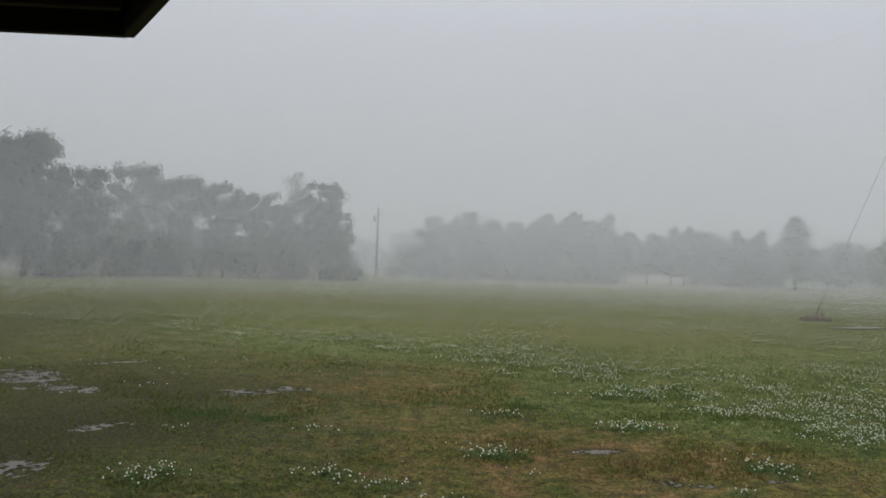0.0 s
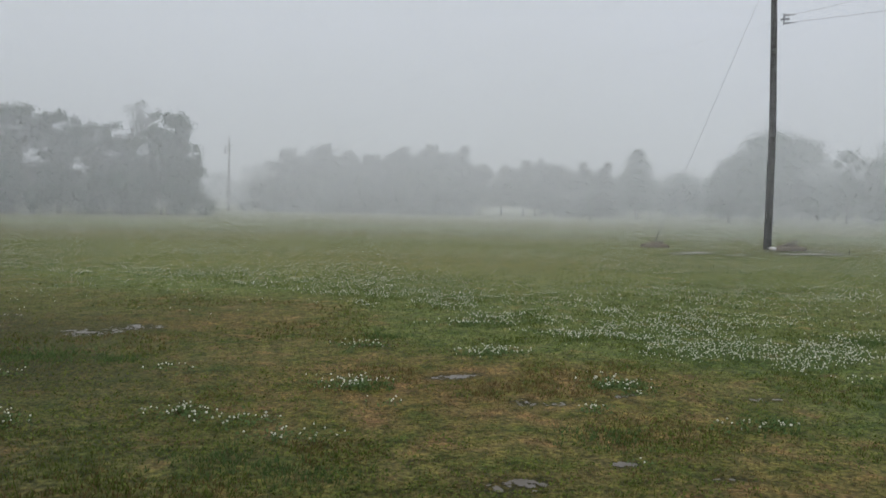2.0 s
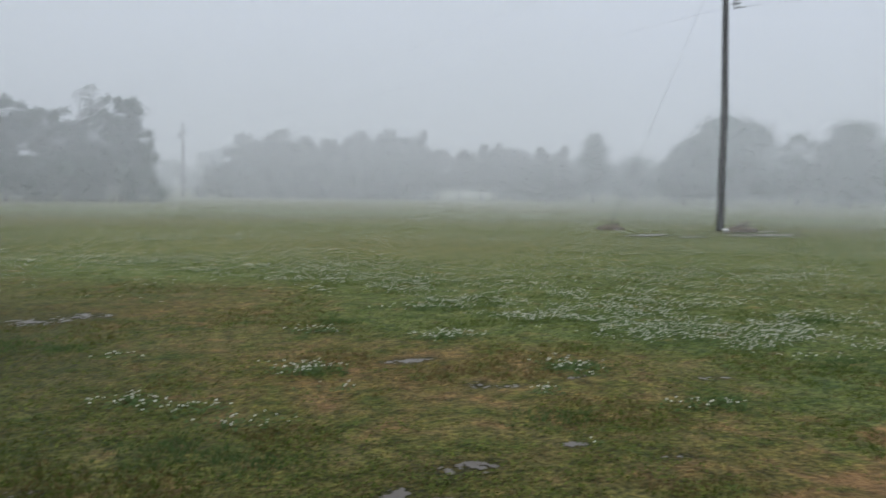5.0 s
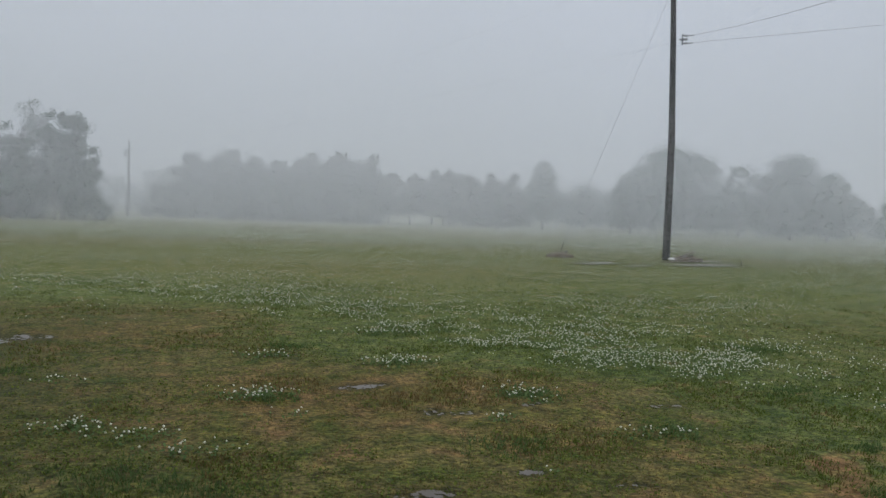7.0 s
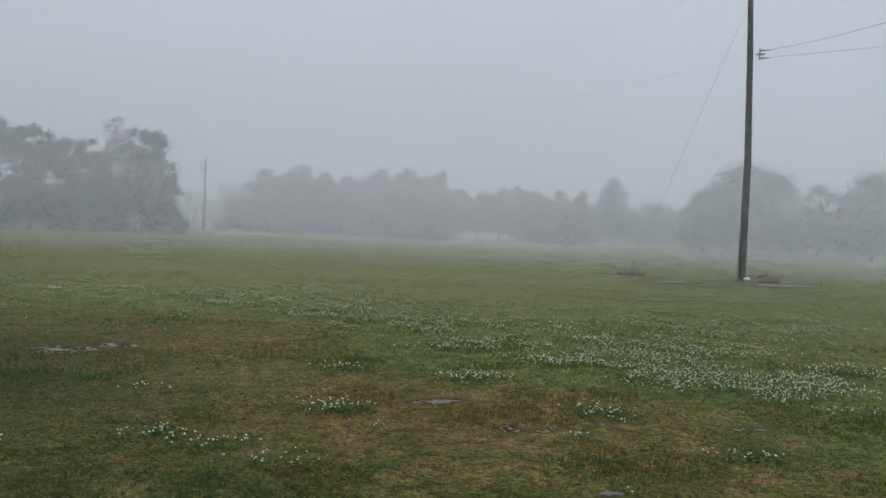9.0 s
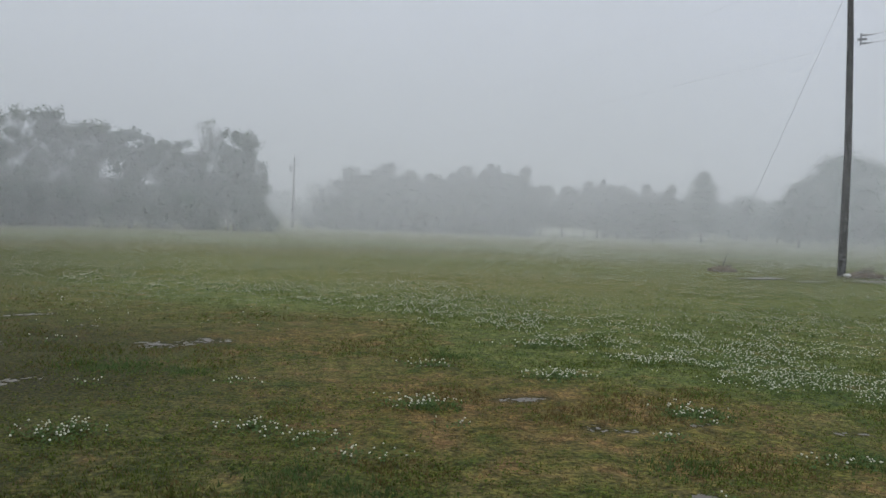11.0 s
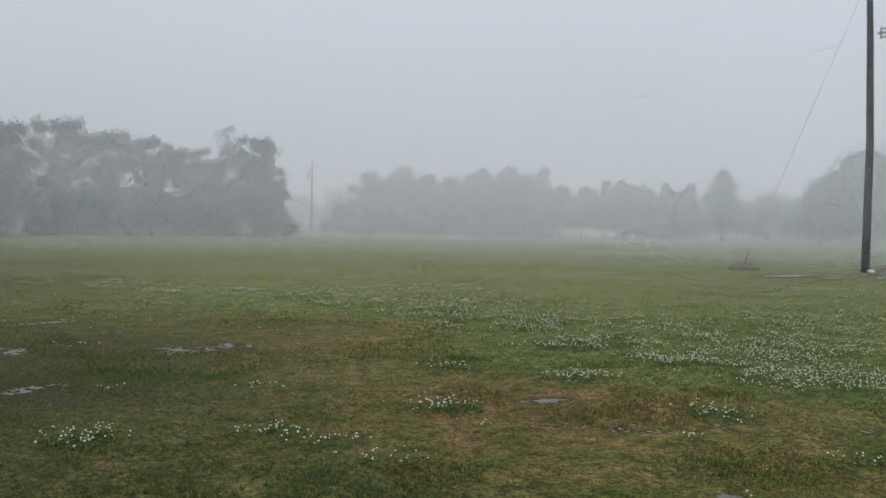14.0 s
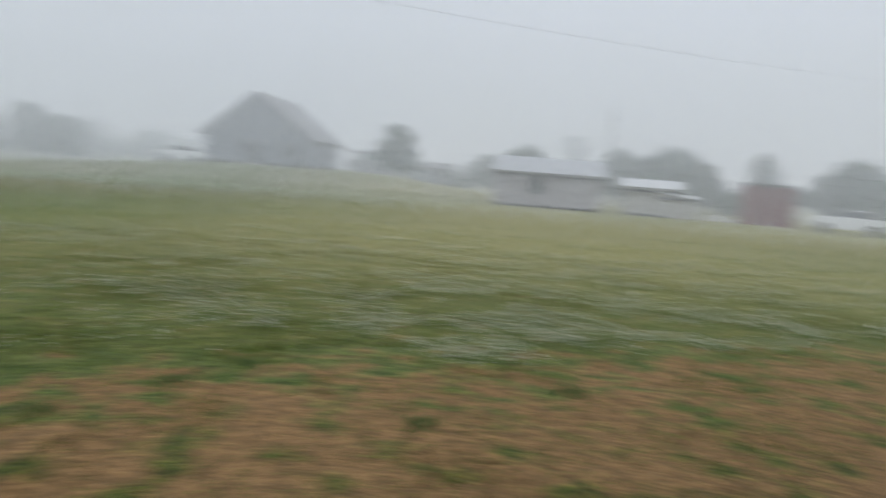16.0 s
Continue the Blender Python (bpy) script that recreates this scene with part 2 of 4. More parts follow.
def tube(bm, points, radii, sides=8):
    """A tapered limb through the points."""
    rings = []
    pts = [Vector(p) for p in points]
    for i, p in enumerate(pts):
        d = (pts[min(i + 1, len(pts) - 1)] - pts[max(i - 1, 0)]).normalized()
        a = d.orthogonal().normalized()
        c = d.cross(a)
        rings.append([bm.verts.new(p + (a * math.cos(2 * math.pi * k / sides) + c * math.sin(2 * math.pi * k / sides)) * radii[i]) for k in range(sides)])
    for r0, r1 in zip(rings, rings[1:]):
        for k in range(sides):
            bm.faces.new((r0[k], r0[(k + 1) % sides], r1[(k + 1) % sides], r1[k]))
    bm.faces.new(rings[-1])
    bm.faces.new(list(reversed(rings[0])))


def rod(points, radii, sides=8):
    bm = bmesh.new()
    tube(bm, points, radii if isinstance(radii, (list, tuple)) else [radii] * len(points), sides)
    return bm


def prism(outline, depth):
    """An outline in x and z, drawn out along y from 0 to depth."""
    bm = bmesh.new()
    a = [bm.verts.new((x, 0, z)) for x, z in outline]
    c = [bm.verts.new((x, depth, z)) for x, z in outline]
    k = len(outline)
    for i in range(k):
        bm.faces.new((a[i], a[(i + 1) % k], c[(i + 1) % k], c[i]))
    bm.faces.new(list(reversed(a)))
    bm.faces.new(c)
    bmesh.ops.recalc_face_normals(bm, faces=bm.faces[:])
    return bm


# ---- the lie of the land ----
rng = np.random.default_rng(7)
TABLE = rng.random((256, 256))


def field(x, y, scale):
    """Smooth value noise, 0 to 1."""
    x, y = np.asarray(x, float) * scale + 91.3, np.asarray(y, float) * scale + 47.7
    i, j = np.floor(x).astype(int), np.floor(y).astype(int)
    u, v = x - i, y - j
    u, v = u * u * (3 - 2 * u), v * v * (3 - 2 * v)
    g = lambda a, c: TABLE[a % 256, c % 256]
    return (g(i, j) * (1 - u) + g(i + 1, j) * u) * (1 - v) + (g(i, j + 1) * (1 - u) + g(i + 1, j + 1) * u) * v


def smooth(a, c, v):
    t = np.clip((np.asarray(v, float) - a) / (c - a), 0, 1)
    return t * t * (3 - 2 * t)


def rise(x, y):
    return 1.45 * smooth(54, 80, x) * smooth(-14, 8, y) * (1 - smooth(15, 42, y))


# x, y, half length, half width, turn in degrees
PUDDLES = [
    (-2.98, 5.95, 0.52, 0.40, 70), (-2.75, 7.62, 0.40, 0.13, 50), (-4.75, 10.7, 1.1, 0.45, 115), (-4.1, 9.9, 0.4, 0.22, 110), (-3.66, 9.8, 0.32, 0.13, 110),
    (-4.2, 12.5, 0.5, 0.14, 30), (-1.78, 9.88, 0.36, 0.24, 10), (-1.30, 10.25, 0.32, 0.22, 150), (-3.05, 11.45, 0.25, 0.1, 0), (1.53, 4.02, 0.24, 0.12, 15),
    (1.06, 3.68, 0.16, 0.1, 60), (1.26, 3.58, 0.14, 0.06, 0), (2.35, 4.28, 0.09, 0.06, 0), (2.26, 5.88, 0.12, 0.09, 90), (2.48, 5.82, 0.12, 0.05, 0),
    (1.92, 6.95, 0.26, 0.10, 10), (1.42, 8.65, 0.2, 0.09, 0), (2.86, 3.92, 0.13, 0.05, 0), (4.35, 5.7, 0.16, 0.06, 0), (-0.94, 4.2, 0.2, 0.08, 0),
    (15.7, 26.3, 1.15, 0.42, 25), (20.6, 26.1, 1.6, 0.55, 12), (16.9, 25.2, 0.7, 0.22, 20), (3.2, 6.0, 0.12, 0.05, 20), (21.6, 28.4, 1.6, 0.35, 10),
]
EDGE_Y = [-30.0, -4.8, -1.7, 0.3, 1.5, 2.6, 5.6, 6.4, 7.0, 7.6, 9.2, 10.9, 12.3, 14.4, 16.0, 20.0, 40.0]
EDGE_X = [14.0, 8.6, 7.0, 7.0, 6.3, 6.2, 5.7, 5.1, 4.5, 4.0, 3.5, 3.3, 1.5, 0.0, -1.1, -8.0, -60.0]


def side(x, y):
    """Metres past the edge of the flowering turf."""
    return np.asarray(x) - np.interp(y, EDGE_Y, EDGE_X) + (field(x, y, 0.8) - 0.5) * 1.2


def wetness(x, y, inner=0.55, outer=1.25):
    w = np.zeros_like(np.asarray(x, float))
    for px, py, a, c, turn in PUDDLES:
        t = radians(turn)
        u, v = (x - px) * math.cos(t) + (y - py) * math.sin(t), (y - py) * math.cos(t) - (x - px) * math.sin(t)
        q = np.sqrt((u / a) ** 2 + (v / c) ** 2)
        w = np.maximum(w, 1 - smooth(inner, outer, q))
    return w


def bare(x, y):
    """How bare the soil is."""
    x, y = np.asarray(x, float), np.asarray(y, float)
    near = 0.60 * (1 - smooth(-1.3, 0.5, x - 7.2 + 0.38 * y)) * (1 - smooth(2.8, 6.2, y)) * (1 - smooth(3.4, 5.0, y - 0.7 * x + 3.0)) * smooth(-1.2, 1.2, x)
    left = 0.34 * (1 - smooth(0.2, 0.9, np.hypot(x + 0.3, (y - 3.9) * 1.5)))
    return np.clip(near + left + 0.15 * (1 - smooth(-1.0, 0.6, side(x, y))) * field(x, y, 0.6), 0, 1)


def dryness(x, y):
    s = side(x, y)
    d = 1 - smooth(-2.4, 1.0, s + (field(x, y, 0.35) - 0.5) * 3)
    far = 0.4 * field(x, y, 0.15)
    return np.clip(np.maximum(d * (0.50 + 0.55 * field(x, y, 0.5)) * (0.5 + 0.5 * smooth(-3.0, 1.2, x)), far), 0, 1)


def height(x, y):
    x, y = np.asarray(x, float), np.asarray(y, float)
    r = np.hypot(x, y)
    k = 1 - smooth(20, 45, r)
    w, margin = wetness(x, y), wetness(x, y, 1.6, 2.6)
    z = rise(x, y) + k * (1 - margin) * ((field(x, y, 1.1) - 0.5) * 0.035 + (field(x, y, 5.0) - 0.5) * 0.016)
    return z - 0.009 * w + margin * np.minimum(r / 7.0, 1.5) * (1 - 0.85 * smooth(13, 20, r)) * ((field(x, y, 6.0) - 0.5) * 0.006 + (field(x, y, 13.0) - 0.5) * 0.006)


def ground_sheet():
    radii = [0.4]
    while radii[-1] < 2200:
        radii.append(radii[-1] * (1.1 if radii[-1] < 2.4 else 1.009 if radii[-1] < 16 else 1.03))
    angles = np.radians(np.concatenate([np.arange(-40, 130, 0.5), np.arange(130, 320, 5.0)]))
    r, a = np.meshgrid(radii, angles, indexing="ij")
    x, y = r * np.sin(a), r * np.cos(a)
    v = np.stack([x, y, height(x, y)], -1).reshape(-1, 3)
    nr, na = r.shape
    i, j = np.meshgrid(np.arange(nr - 1), np.arange(na), indexing="ij")
    k = (j + 1) % na
    f = np.stack([i * na + j, i * na + k, (i + 1) * na + k, (i + 1) * na + j], -1).reshape(-1, 4)[:, ::-1]
    c = len(v)
    v = np.vstack([v, [[0, 0, 0]]])
    faces = f.tolist() + [[c, (q + 1) % na, q][::-1] for q in range(na)]
    me = mesh_from("ground", v, faces, [M_GROUND], smooth=True)
    # Turf colour darkened towards the left, close by and again out to 60 m.
    left_dark = 0.95 * (1 - smooth(-3.4, 1.4, v[:, 0])) * (1 - smooth(8, 17, v[:, 1])) * (0.6 + 0.6 * field(v[:, 0], v[:, 1], 0.7))
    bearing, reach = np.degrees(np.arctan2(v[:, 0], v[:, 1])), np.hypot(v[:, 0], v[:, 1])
    left_dark = np.maximum(left_dark, 0.5 * (1 - smooth(-26, -6, bearing)) * (1 - smooth(22, 60, reach)) * (0.6 + 0.7 * field(v[:, 0], v[:, 1], 0.25)))
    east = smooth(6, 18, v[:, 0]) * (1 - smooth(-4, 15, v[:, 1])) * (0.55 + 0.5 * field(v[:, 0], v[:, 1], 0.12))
    # Distant turf paled in its colour in place of haze; east is straw.
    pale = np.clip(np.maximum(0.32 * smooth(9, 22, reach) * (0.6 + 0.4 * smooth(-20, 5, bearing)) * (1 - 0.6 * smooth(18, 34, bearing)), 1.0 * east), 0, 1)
    cov = np.stack([bare(v[:, 0], v[:, 1]), dryness(v[:, 0], v[:, 1]), np.clip(np.maximum(left_dark, 0.8 * wetness(v[:, 0], v[:, 1], 0.8, 1.9)), 0, 1), pale], -1)
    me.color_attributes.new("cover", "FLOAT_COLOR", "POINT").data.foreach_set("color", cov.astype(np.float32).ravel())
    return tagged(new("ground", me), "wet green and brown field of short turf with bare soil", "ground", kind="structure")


ground_sheet()


def puddle(px, py, a, c, turn):
    """A film of water broken up by tufts: small cells wherever the hollow is deep enough."""
    step = 0.0022 * max(4.0, math.hypot(px, py))
    u, v = np.meshgrid(np.arange(-1.25 * a, 1.25 * a, step), np.arange(-1.25 * c, 1.25 * c, step), indexing="ij")
    t = radians(turn)
    x, y = px + u * math.cos(t) - v * math.sin(t), py + u * math.sin(t) + v * math.cos(t)
    q = np.hypot(u / a, v / c)
    deep = 0.42 * field(x, y, 7.0) + 0.58 * field(x, y, 25.0) + 0.24 * (1 - q)
    far_off = math.hypot(px, py) > 20
    i, j = np.nonzero((deep > (0.50 if far_off else 0.655)) & (q < 1.12))
    if len(i) == 0:
        i, j = np.nonzero(q < 0.7)
    corner = np.stack([np.stack([u[i, j] + du * step, v[i, j] + dv * step, np.zeros(len(i))], -1) for du, dv in ((-0.5, -0.5), (0.5, -0.5), (0.5, 0.5), (-0.5, 0.5))], 1).reshape(-1, 3)
    me = mesh_from("puddle", corner, np.arange(len(i))[:, None] * 4 + [0, 1, 2, 3], [M_WATER])
    ob = new("puddle", me)
    ob.matrix_basis = pose(px, py, float(rise(px, py)) + (0.02 if far_off else -0.003), 0, 0, turn)
    tagged(ob, "shallow muddy rain puddle lying in the wet turf", "puddle", "rain puddles", "structure")


for p in PUDDLES:
    puddle(*p)


# ---- trees ----
def leaf_cloud(lobes, count, size, seed, flat=0.0, core=0.0, inner=False, scatter=0.15):
    """Small folded leaf sprays over and inside the lobes (x, y, z, rx, ry, rz)."""
    g = np.random.default_rng(seed)
    lob = np.array(lobes, float)
    area = lob[:, 3] * lob[:, 5]
    pick = g.choice(len(lob), count, p=area / area.sum())
    d = g.normal(size=(count, 3))
    d /= np.linalg.norm(d, axis=1)[:, None]
    rad = g.random(count) ** 0.34 * (1.0 + scatter * g.normal(size=count))
    c = lob[pick, :3] + d * lob[pick, 3:] * rad[:, None]
    a = g.normal(size=(count, 3))
    a[:, 2] *= 1 - flat
    a /= np.linalg.norm(a, axis=1)[:, None]
    e = np.cross(a, g.normal(size=(count, 3)))
    e /= np.linalg.norm(e, axis=1)[:, None]
    s = size * (0.55 + 0.9 * g.random(count))[:, None]
    nrm = np.cross(a, e)
    v = np.stack([c - a * s, c + e * s * 0.75 + nrm * s * 0.15, c + a * s], 1)
    f = np.arange(count)[:, None] * 3 + [0, 1, 2]
    v = v.reshape(-1, 3)
    if core:
        bm = bmesh.new()
        bmesh.ops.create_icosphere(bm, subdivisions=1, radius=1)
        ball = np.array([q.co for q in bm.verts])
        tri = np.array([[q.index for q in w.verts] for w in bm.faces])
        bm.free()
        for row in lob:
            wobble = (core if not inner or row[3] >= 0.7 * lob[:, 3].max() else 0.52) * (1 + 0.14 * g.normal(size=(len(ball), 1)))
            f = np.vstack([f, tri + len(v)])
            v = np.vstack([v, row[:3] + ball * row[3:] * wobble])
    v[:, 2] = np.maximum(v[:, 2], 0.03)
    return v, f


def limbs(height_, spread, base_r, clear, seed, count=7, twigs=0):
    g = random.Random(seed)
    bm = bmesh.new()
    top = height_ * 0.86
    lean = [(g.uniform(-1, 1) * 0.02 * height_ * i, g.uniform(-1, 1) * 0.02 * height_ * i, -0.25 + (top + 0.25) * i / 5) for i in range(6)]
    lean[0] = (0, 0, -0.25)
    tube(bm, lean, [base_r * 1.25, base_r * 0.9, base_r * 0.75, base_r * 0.55, base_r * 0.35, base_r * 0.12], 8)
    for i in range(count):
        z0 = clear + (top - clear) * (i + g.random() * 0.6) / count * 0.8
        t = g.uniform(0, 2 * math.pi)
        q = spread * g.uniform(0.5, 0.9)
        s = min(4, int(5 * z0 / top))
        x0, y0 = lean[s][0], lean[s][1]
        zz = z0 + q * g.uniform(0.4, 0.9)
        tube(bm, [(x0, y0, z0), (x0 + q * 0.45 * math.cos(t), y0 + q * 0.45 * math.sin(t), (z0 + zz) / 2 + 0.1 * q), (x0 + q * math.cos(t), y0 + q * math.sin(t), zz)],
             [base_r * 0.42, base_r * 0.25, base_r * 0.06], 5)
        for k in range(twigs):
            u = g.uniform(0.35, 1)
            bx, by, bz = x0 + q * u * math.cos(t), y0 + q * u * math.sin(t), z0 + (zz - z0) * u + 0.1 * q * (1 - abs(2 * u - 1))
            s, e = g.uniform(0, 2 * math.pi), q * g.uniform(0.25, 0.55)
            tube(bm, [(bx, by, bz), (bx + e * 0.4 * math.cos(s), by + e * 0.4 * math.sin(s), bz + 0.4 * e), (bx + e * 0.7 * math.cos(s), by + e * 0.7 * math.sin(s), bz + e)], [base_r * 0.16, base_r * 0.12, base_r * 0.05], 3)
    return bm


def crown_lobes(form, h, w, clear, seed):
    g = random.Random(seed)
    out = []
    if form == "broad":
        ph = [g.uniform(0, 6.28) for _ in range(3)]
        for i in range(46):
            u = 0.03 + 0.92 * g.random() ** 0.9
            t = g.uniform(0, 6.28)
            k = math.sqrt(max(0.10, 1 - ((u - 0.42) / 0.66) ** 2))
            k *= 0.90 + 0.10 * math.sin(2 * t + ph[0] + 3 * u) + 0.08 * math.sin(5 * t + ph[1]) + 0.07 * math.sin(7 * u + ph[2])
            q = w * 0.60 * k * (0.35 + 0.65 * math.sqrt(g.random()))
            r = w * g.uniform(0.13, 0.25)
            rz = r * g.uniform(0.75, 1.1)
            z = clear + (h - clear) * u
            out.append((q * math.cos(t), q * math.sin(t), max(clear + 0.5 * rz, min(z, h - 0.85 * rz)), r, r, rz))
        for i in range(6):
            t, q = g.uniform(0, 6.28), 0.16 * w * g.random()
            r = w * g.uniform(0.30, 0.38)
            out.append((q * math.cos(t), q * math.sin(t), clear + (h - clear) * (0.14 + 0.105 * i), r, r, (h - clear) * 0.14))
        out.append((g.uniform(-0.12, 0.12) * w, g.uniform(-0.12, 0.12) * w, h - 0.15 * w, 0.19 * w, 0.19 * w, 0.15 * w))
    elif form == "cedar":
        for i in range(9):
            u = i / 8
            r = w * (1 - 0.80 * u ** 1.3)
            z = clear + (h - clear) * (0.1 + 0.8 * u)
            out.append((g.uniform(-0.16, 0.16) * w + 0.16 * w * u, g.uniform(-0.2, 0.2) * w, z, r, r, (h - clear) * 0.13))
        for i in range(4):
            t = g.uniform(0, 6.28)
            out.append((0.6 * w * math.cos(t), 0.6 * w * math.sin(t), clear + (h - clear) * g.uniform(0.3, 0.72), 0.22 * w, 0.22 * w, (h - clear) * 0.14))
        out.append((0.20 * w, 0, h * 0.955, 0.05 * w, 0.05 * w, h * 0.06))
        for i in range(18):
            t, q = g.uniform(0, 6.28), g.uniform(0.1, 0.8)
            out.append((q * w * math.cos(t), q * w * math.sin(t), clear + (h - clear) * (1.0 - 0.82 * q) * g.uniform(0.86, 0.99), 0.05 * w, 0.05 * w, h * g.uniform(0.06, 0.12)))
    elif form == "oval":
        for i in range(10):
            u = i / 9
            r = w * math.sqrt(max(0.1, 1 - ((u - 0.42) / 0.64) ** 2)) * g.uniform(0.92, 1.06)
            out.append((g.uniform(-0.1, 0.1) * w, g.uniform(-0.1, 0.1) * w, clear + (h - clear) * (0.06 + 0.86 * u), max(r, 0.2 * w), max(r, 0.2 * w), (h - clear) * 0.1))
    elif form == "dome":
        for i in range(22):
            t, u = g.uniform(0, 6.28), g.random()
            q = w * 0.70 * math.sqrt(g.random())
            top = clear + (h - clear) * math.sqrt(max(0.05, 1 - (q / w) ** 2 * 0.95))
            r = w * g.uniform(0.20, 0.32)
            out.append((q * math.cos(t), q * math.sin(t), clear + r * 0.6 + (top - clear - r * 1.4) * u ** 0.6, r, r, r * 0.85))
        for i in range(14):
            t, r = 0.449 * i + g.uniform(-0.15, 0.15), w * g.uniform(0.18, 0.26)
            out.append((0.70 * w * math.cos(t), 0.70 * w * math.sin(t), clear + (h - clear) * g.uniform(0.10, 0.42), r, r, r))
        out.append((0, 0, clear + (h - clear) * 0.45, 0.80 * w, 0.80 * w, (h - clear) * 0.44))
        out.append((0.03 * w, 0, h - 0.40 * w, 0.56 * w, 0.56 * w, 0.39 * w))
    elif form == "sparse":
        for i in range(16):
            z = clear + (h - clear) * (0.3 + 0.66 * g.random())
            t, q = g.uniform(0, 6.28), w * 0.8 * g.random()
            r = w * g.uniform(0.3, 0.5)
            out.append((q * math.cos(t), q * math.sin(t), min(z, h - r * 0.8), r, r, r * 0.8))
    elif form == "shrub":
        for i in range(9):
            t, q = g.uniform(0, 6.28), w * 0.7 * g.random() ** 0.5
            r = w * g.uniform(0.25, 0.42)
            out.append((q * math.cos(t), q * math.sin(t), h * g.uniform(0.12, 0.62), r, r, h * g.uniform(0.25, 0.36)))
    return out


def place_of(az, dist):
    return dist * math.sin(radians(az)), dist * math.cos(radians(az))


def tree(name, label, az, dist, top, half, form, mat, clear=0.0, density=1.0, seed=0, leaf=0.30, group="trees round the field", crown_bottom=None):
    """A tree at that bearing and distance, its top seen under that elevation and half as many degrees wide as given."""
    x, y = place_of(az, dist)
    z = float(rise(x, y))
    h = 1.6 - z + dist * math.tan(radians(top))
    w = dist * math.tan(radians(half))
    clear = max(clear, 0.15)
    w *= {"broad": 2.15, "cedar": 2.1, "oval": 1.12, "dome": 1.26, "shrub": 1.75, "sparse": 1.1}[form]
    root = thing(name, (x, y, z), (seed * 47) % 360 if form not in ("cedar",) else -az, label, "shrub" if form == "shrub" else "tree", group)
    base_r = max(0.07, h * 0.020)
    if form == "sparse":
        bm = limbs(h, w, base_r, h * 0.35, seed, 20, 7)
    else:
        bm = limbs(h, w * 0.75, base_r, max(clear, h * 0.2), seed, 5 if form in ("shrub", "oval", "cedar") else 8)
    part("trunk", bm, M_BARK, root, smooth=True)
    lobes = crown_lobes(form, h, w, clear, seed)
    leaf *= 0.42
    n = int(density * (1.6 if form == "dome" and dist < 130 else 1.0) * min(34000, max(1800, 90 * w * (h - clear) * (0.3 / leaf) ** 2 * 0.5)))
    v, f = leaf_cloud(lobes, n, leaf, seed + 11, 0.0, 0.0 if form == "sparse" else 0.55 if density < 0.95 else 0.74, form == "broad", 0.07 if form == "dome" else 0.15)
    v[:, 2] = np.where(v[:, 2] > h * 1.03, v[:, 2] * 0.93, v[:, 2])
    ob = new("crown", mesh_from("crown", v, f, [mat]))
    ob.parent = root
    return root


OAK = "tall broadleaf tree in full leaf, dim in the rain"
CEDAR = "dark cedar with a ragged pointed top"
for i, (az, dist, top, half, mat, form, dens) in enumerate([
    (-31.5, 60, 7.6, 2.6, M_LEAF_OAK, "broad", 1), (-27.6, 66, 7.2, 2.6, M_LEAF_OAK, "broad", 1), (-24.2, 66, 7.9, 1.9, M_LEAF_OAK, "broad", 1.1),
    (-20.9, 70, 5.9, 1.7, M_LEAF_OAK, "broad", 1), (-17.7, 79, 6.2, 1.8, M_LEAF_LIGHT, "broad", 0.8), (-14.7, 80, 5.6, 1.9, M_LEAF_LIGHT, "broad", 0.9),
    (-12.0, 76, 5.3, 1.25, M_LEAF_OAK, "broad", 1), (-9.9, 80.5, 4.7, 1.3, M_LEAF_LIGHT, "broad", 0.9), (-8.4, 80, 4.9, 1.1, M_LEAF_OAK, "broad", 0.9),
    (-5.3, 78, 5.75, 1.35, M_LEAF_OAK, "broad", 1), (-4.4, 82, 3.7, 1.2, M_LEAF_OAK, "broad", 0.8),
]):
    tree("oak_tree" if mat is M_LEAF_OAK else "elm_tree", OAK if mat is M_LEAF_OAK else "pale green broadleaf tree with gaps in its crown", az, dist, top, half, form, mat, 1.2, dens, 20 + i)
tree("bare_tree", "half-bare tree with thin upper branches and few leaves", -7.2, 83, 6.5, 1.25, "sparse", M_LEAF_LIGHT, 4, 0.3, 44, 0.24)
for i, (az, top, half, dist) in enumerate([(-30, 3.2, 2.4, 60), (-26.5, 3.0, 2.2, 64), (-23, 2.6, 2.1, 66), (-19.6, 2.6, 2.0, 70), (-16.4, 2.4, 1.9, 75), (-13.4, 2.6, 1.9, 75), (-10.8, 2.2, 1.7, 76),
                                           (-8.2, 2.6, 1.7, 77), (-5.8, 2.4, 1.6, 77), (-3.9, 0.8, 1.2, 78), (-32.8, 3.4, 2.6, 58), (-18.0, 3.4, 1.6, 78), (-6.8, 3.6, 1.5, 80)]):
    tree("thicket_shrub", "dense dark green shrub at the foot of the trees", az, dist, top, half, "shrub", M_LEAF_OAK, 0, 0.9, 60 + i, 0.28, "thicket under the trees")
for i, (az, top, half) in enumerate([(2.3, 3.55, 1.5), (4.7, 3.95, 1.6), (6.3, 3.5, 1.4), (7.9, 3.3, 1.3), (9.1, 3.5, 1.2), (10.1, 3.95, 1.3), (11.3, 3.7, 1.2), (12.3, 4.1, 1.3), (13.3, 3.6, 1.1), (14.25, 4.05, 1.0)]):
    tree("cedar_tree", CEDAR, az, 112 + (i * 5) % 7, top, half * 1.1, "cedar", M_LEAF_CEDAR, 0.1, 1.1, 80 + i, 0.3, "row of cedars")
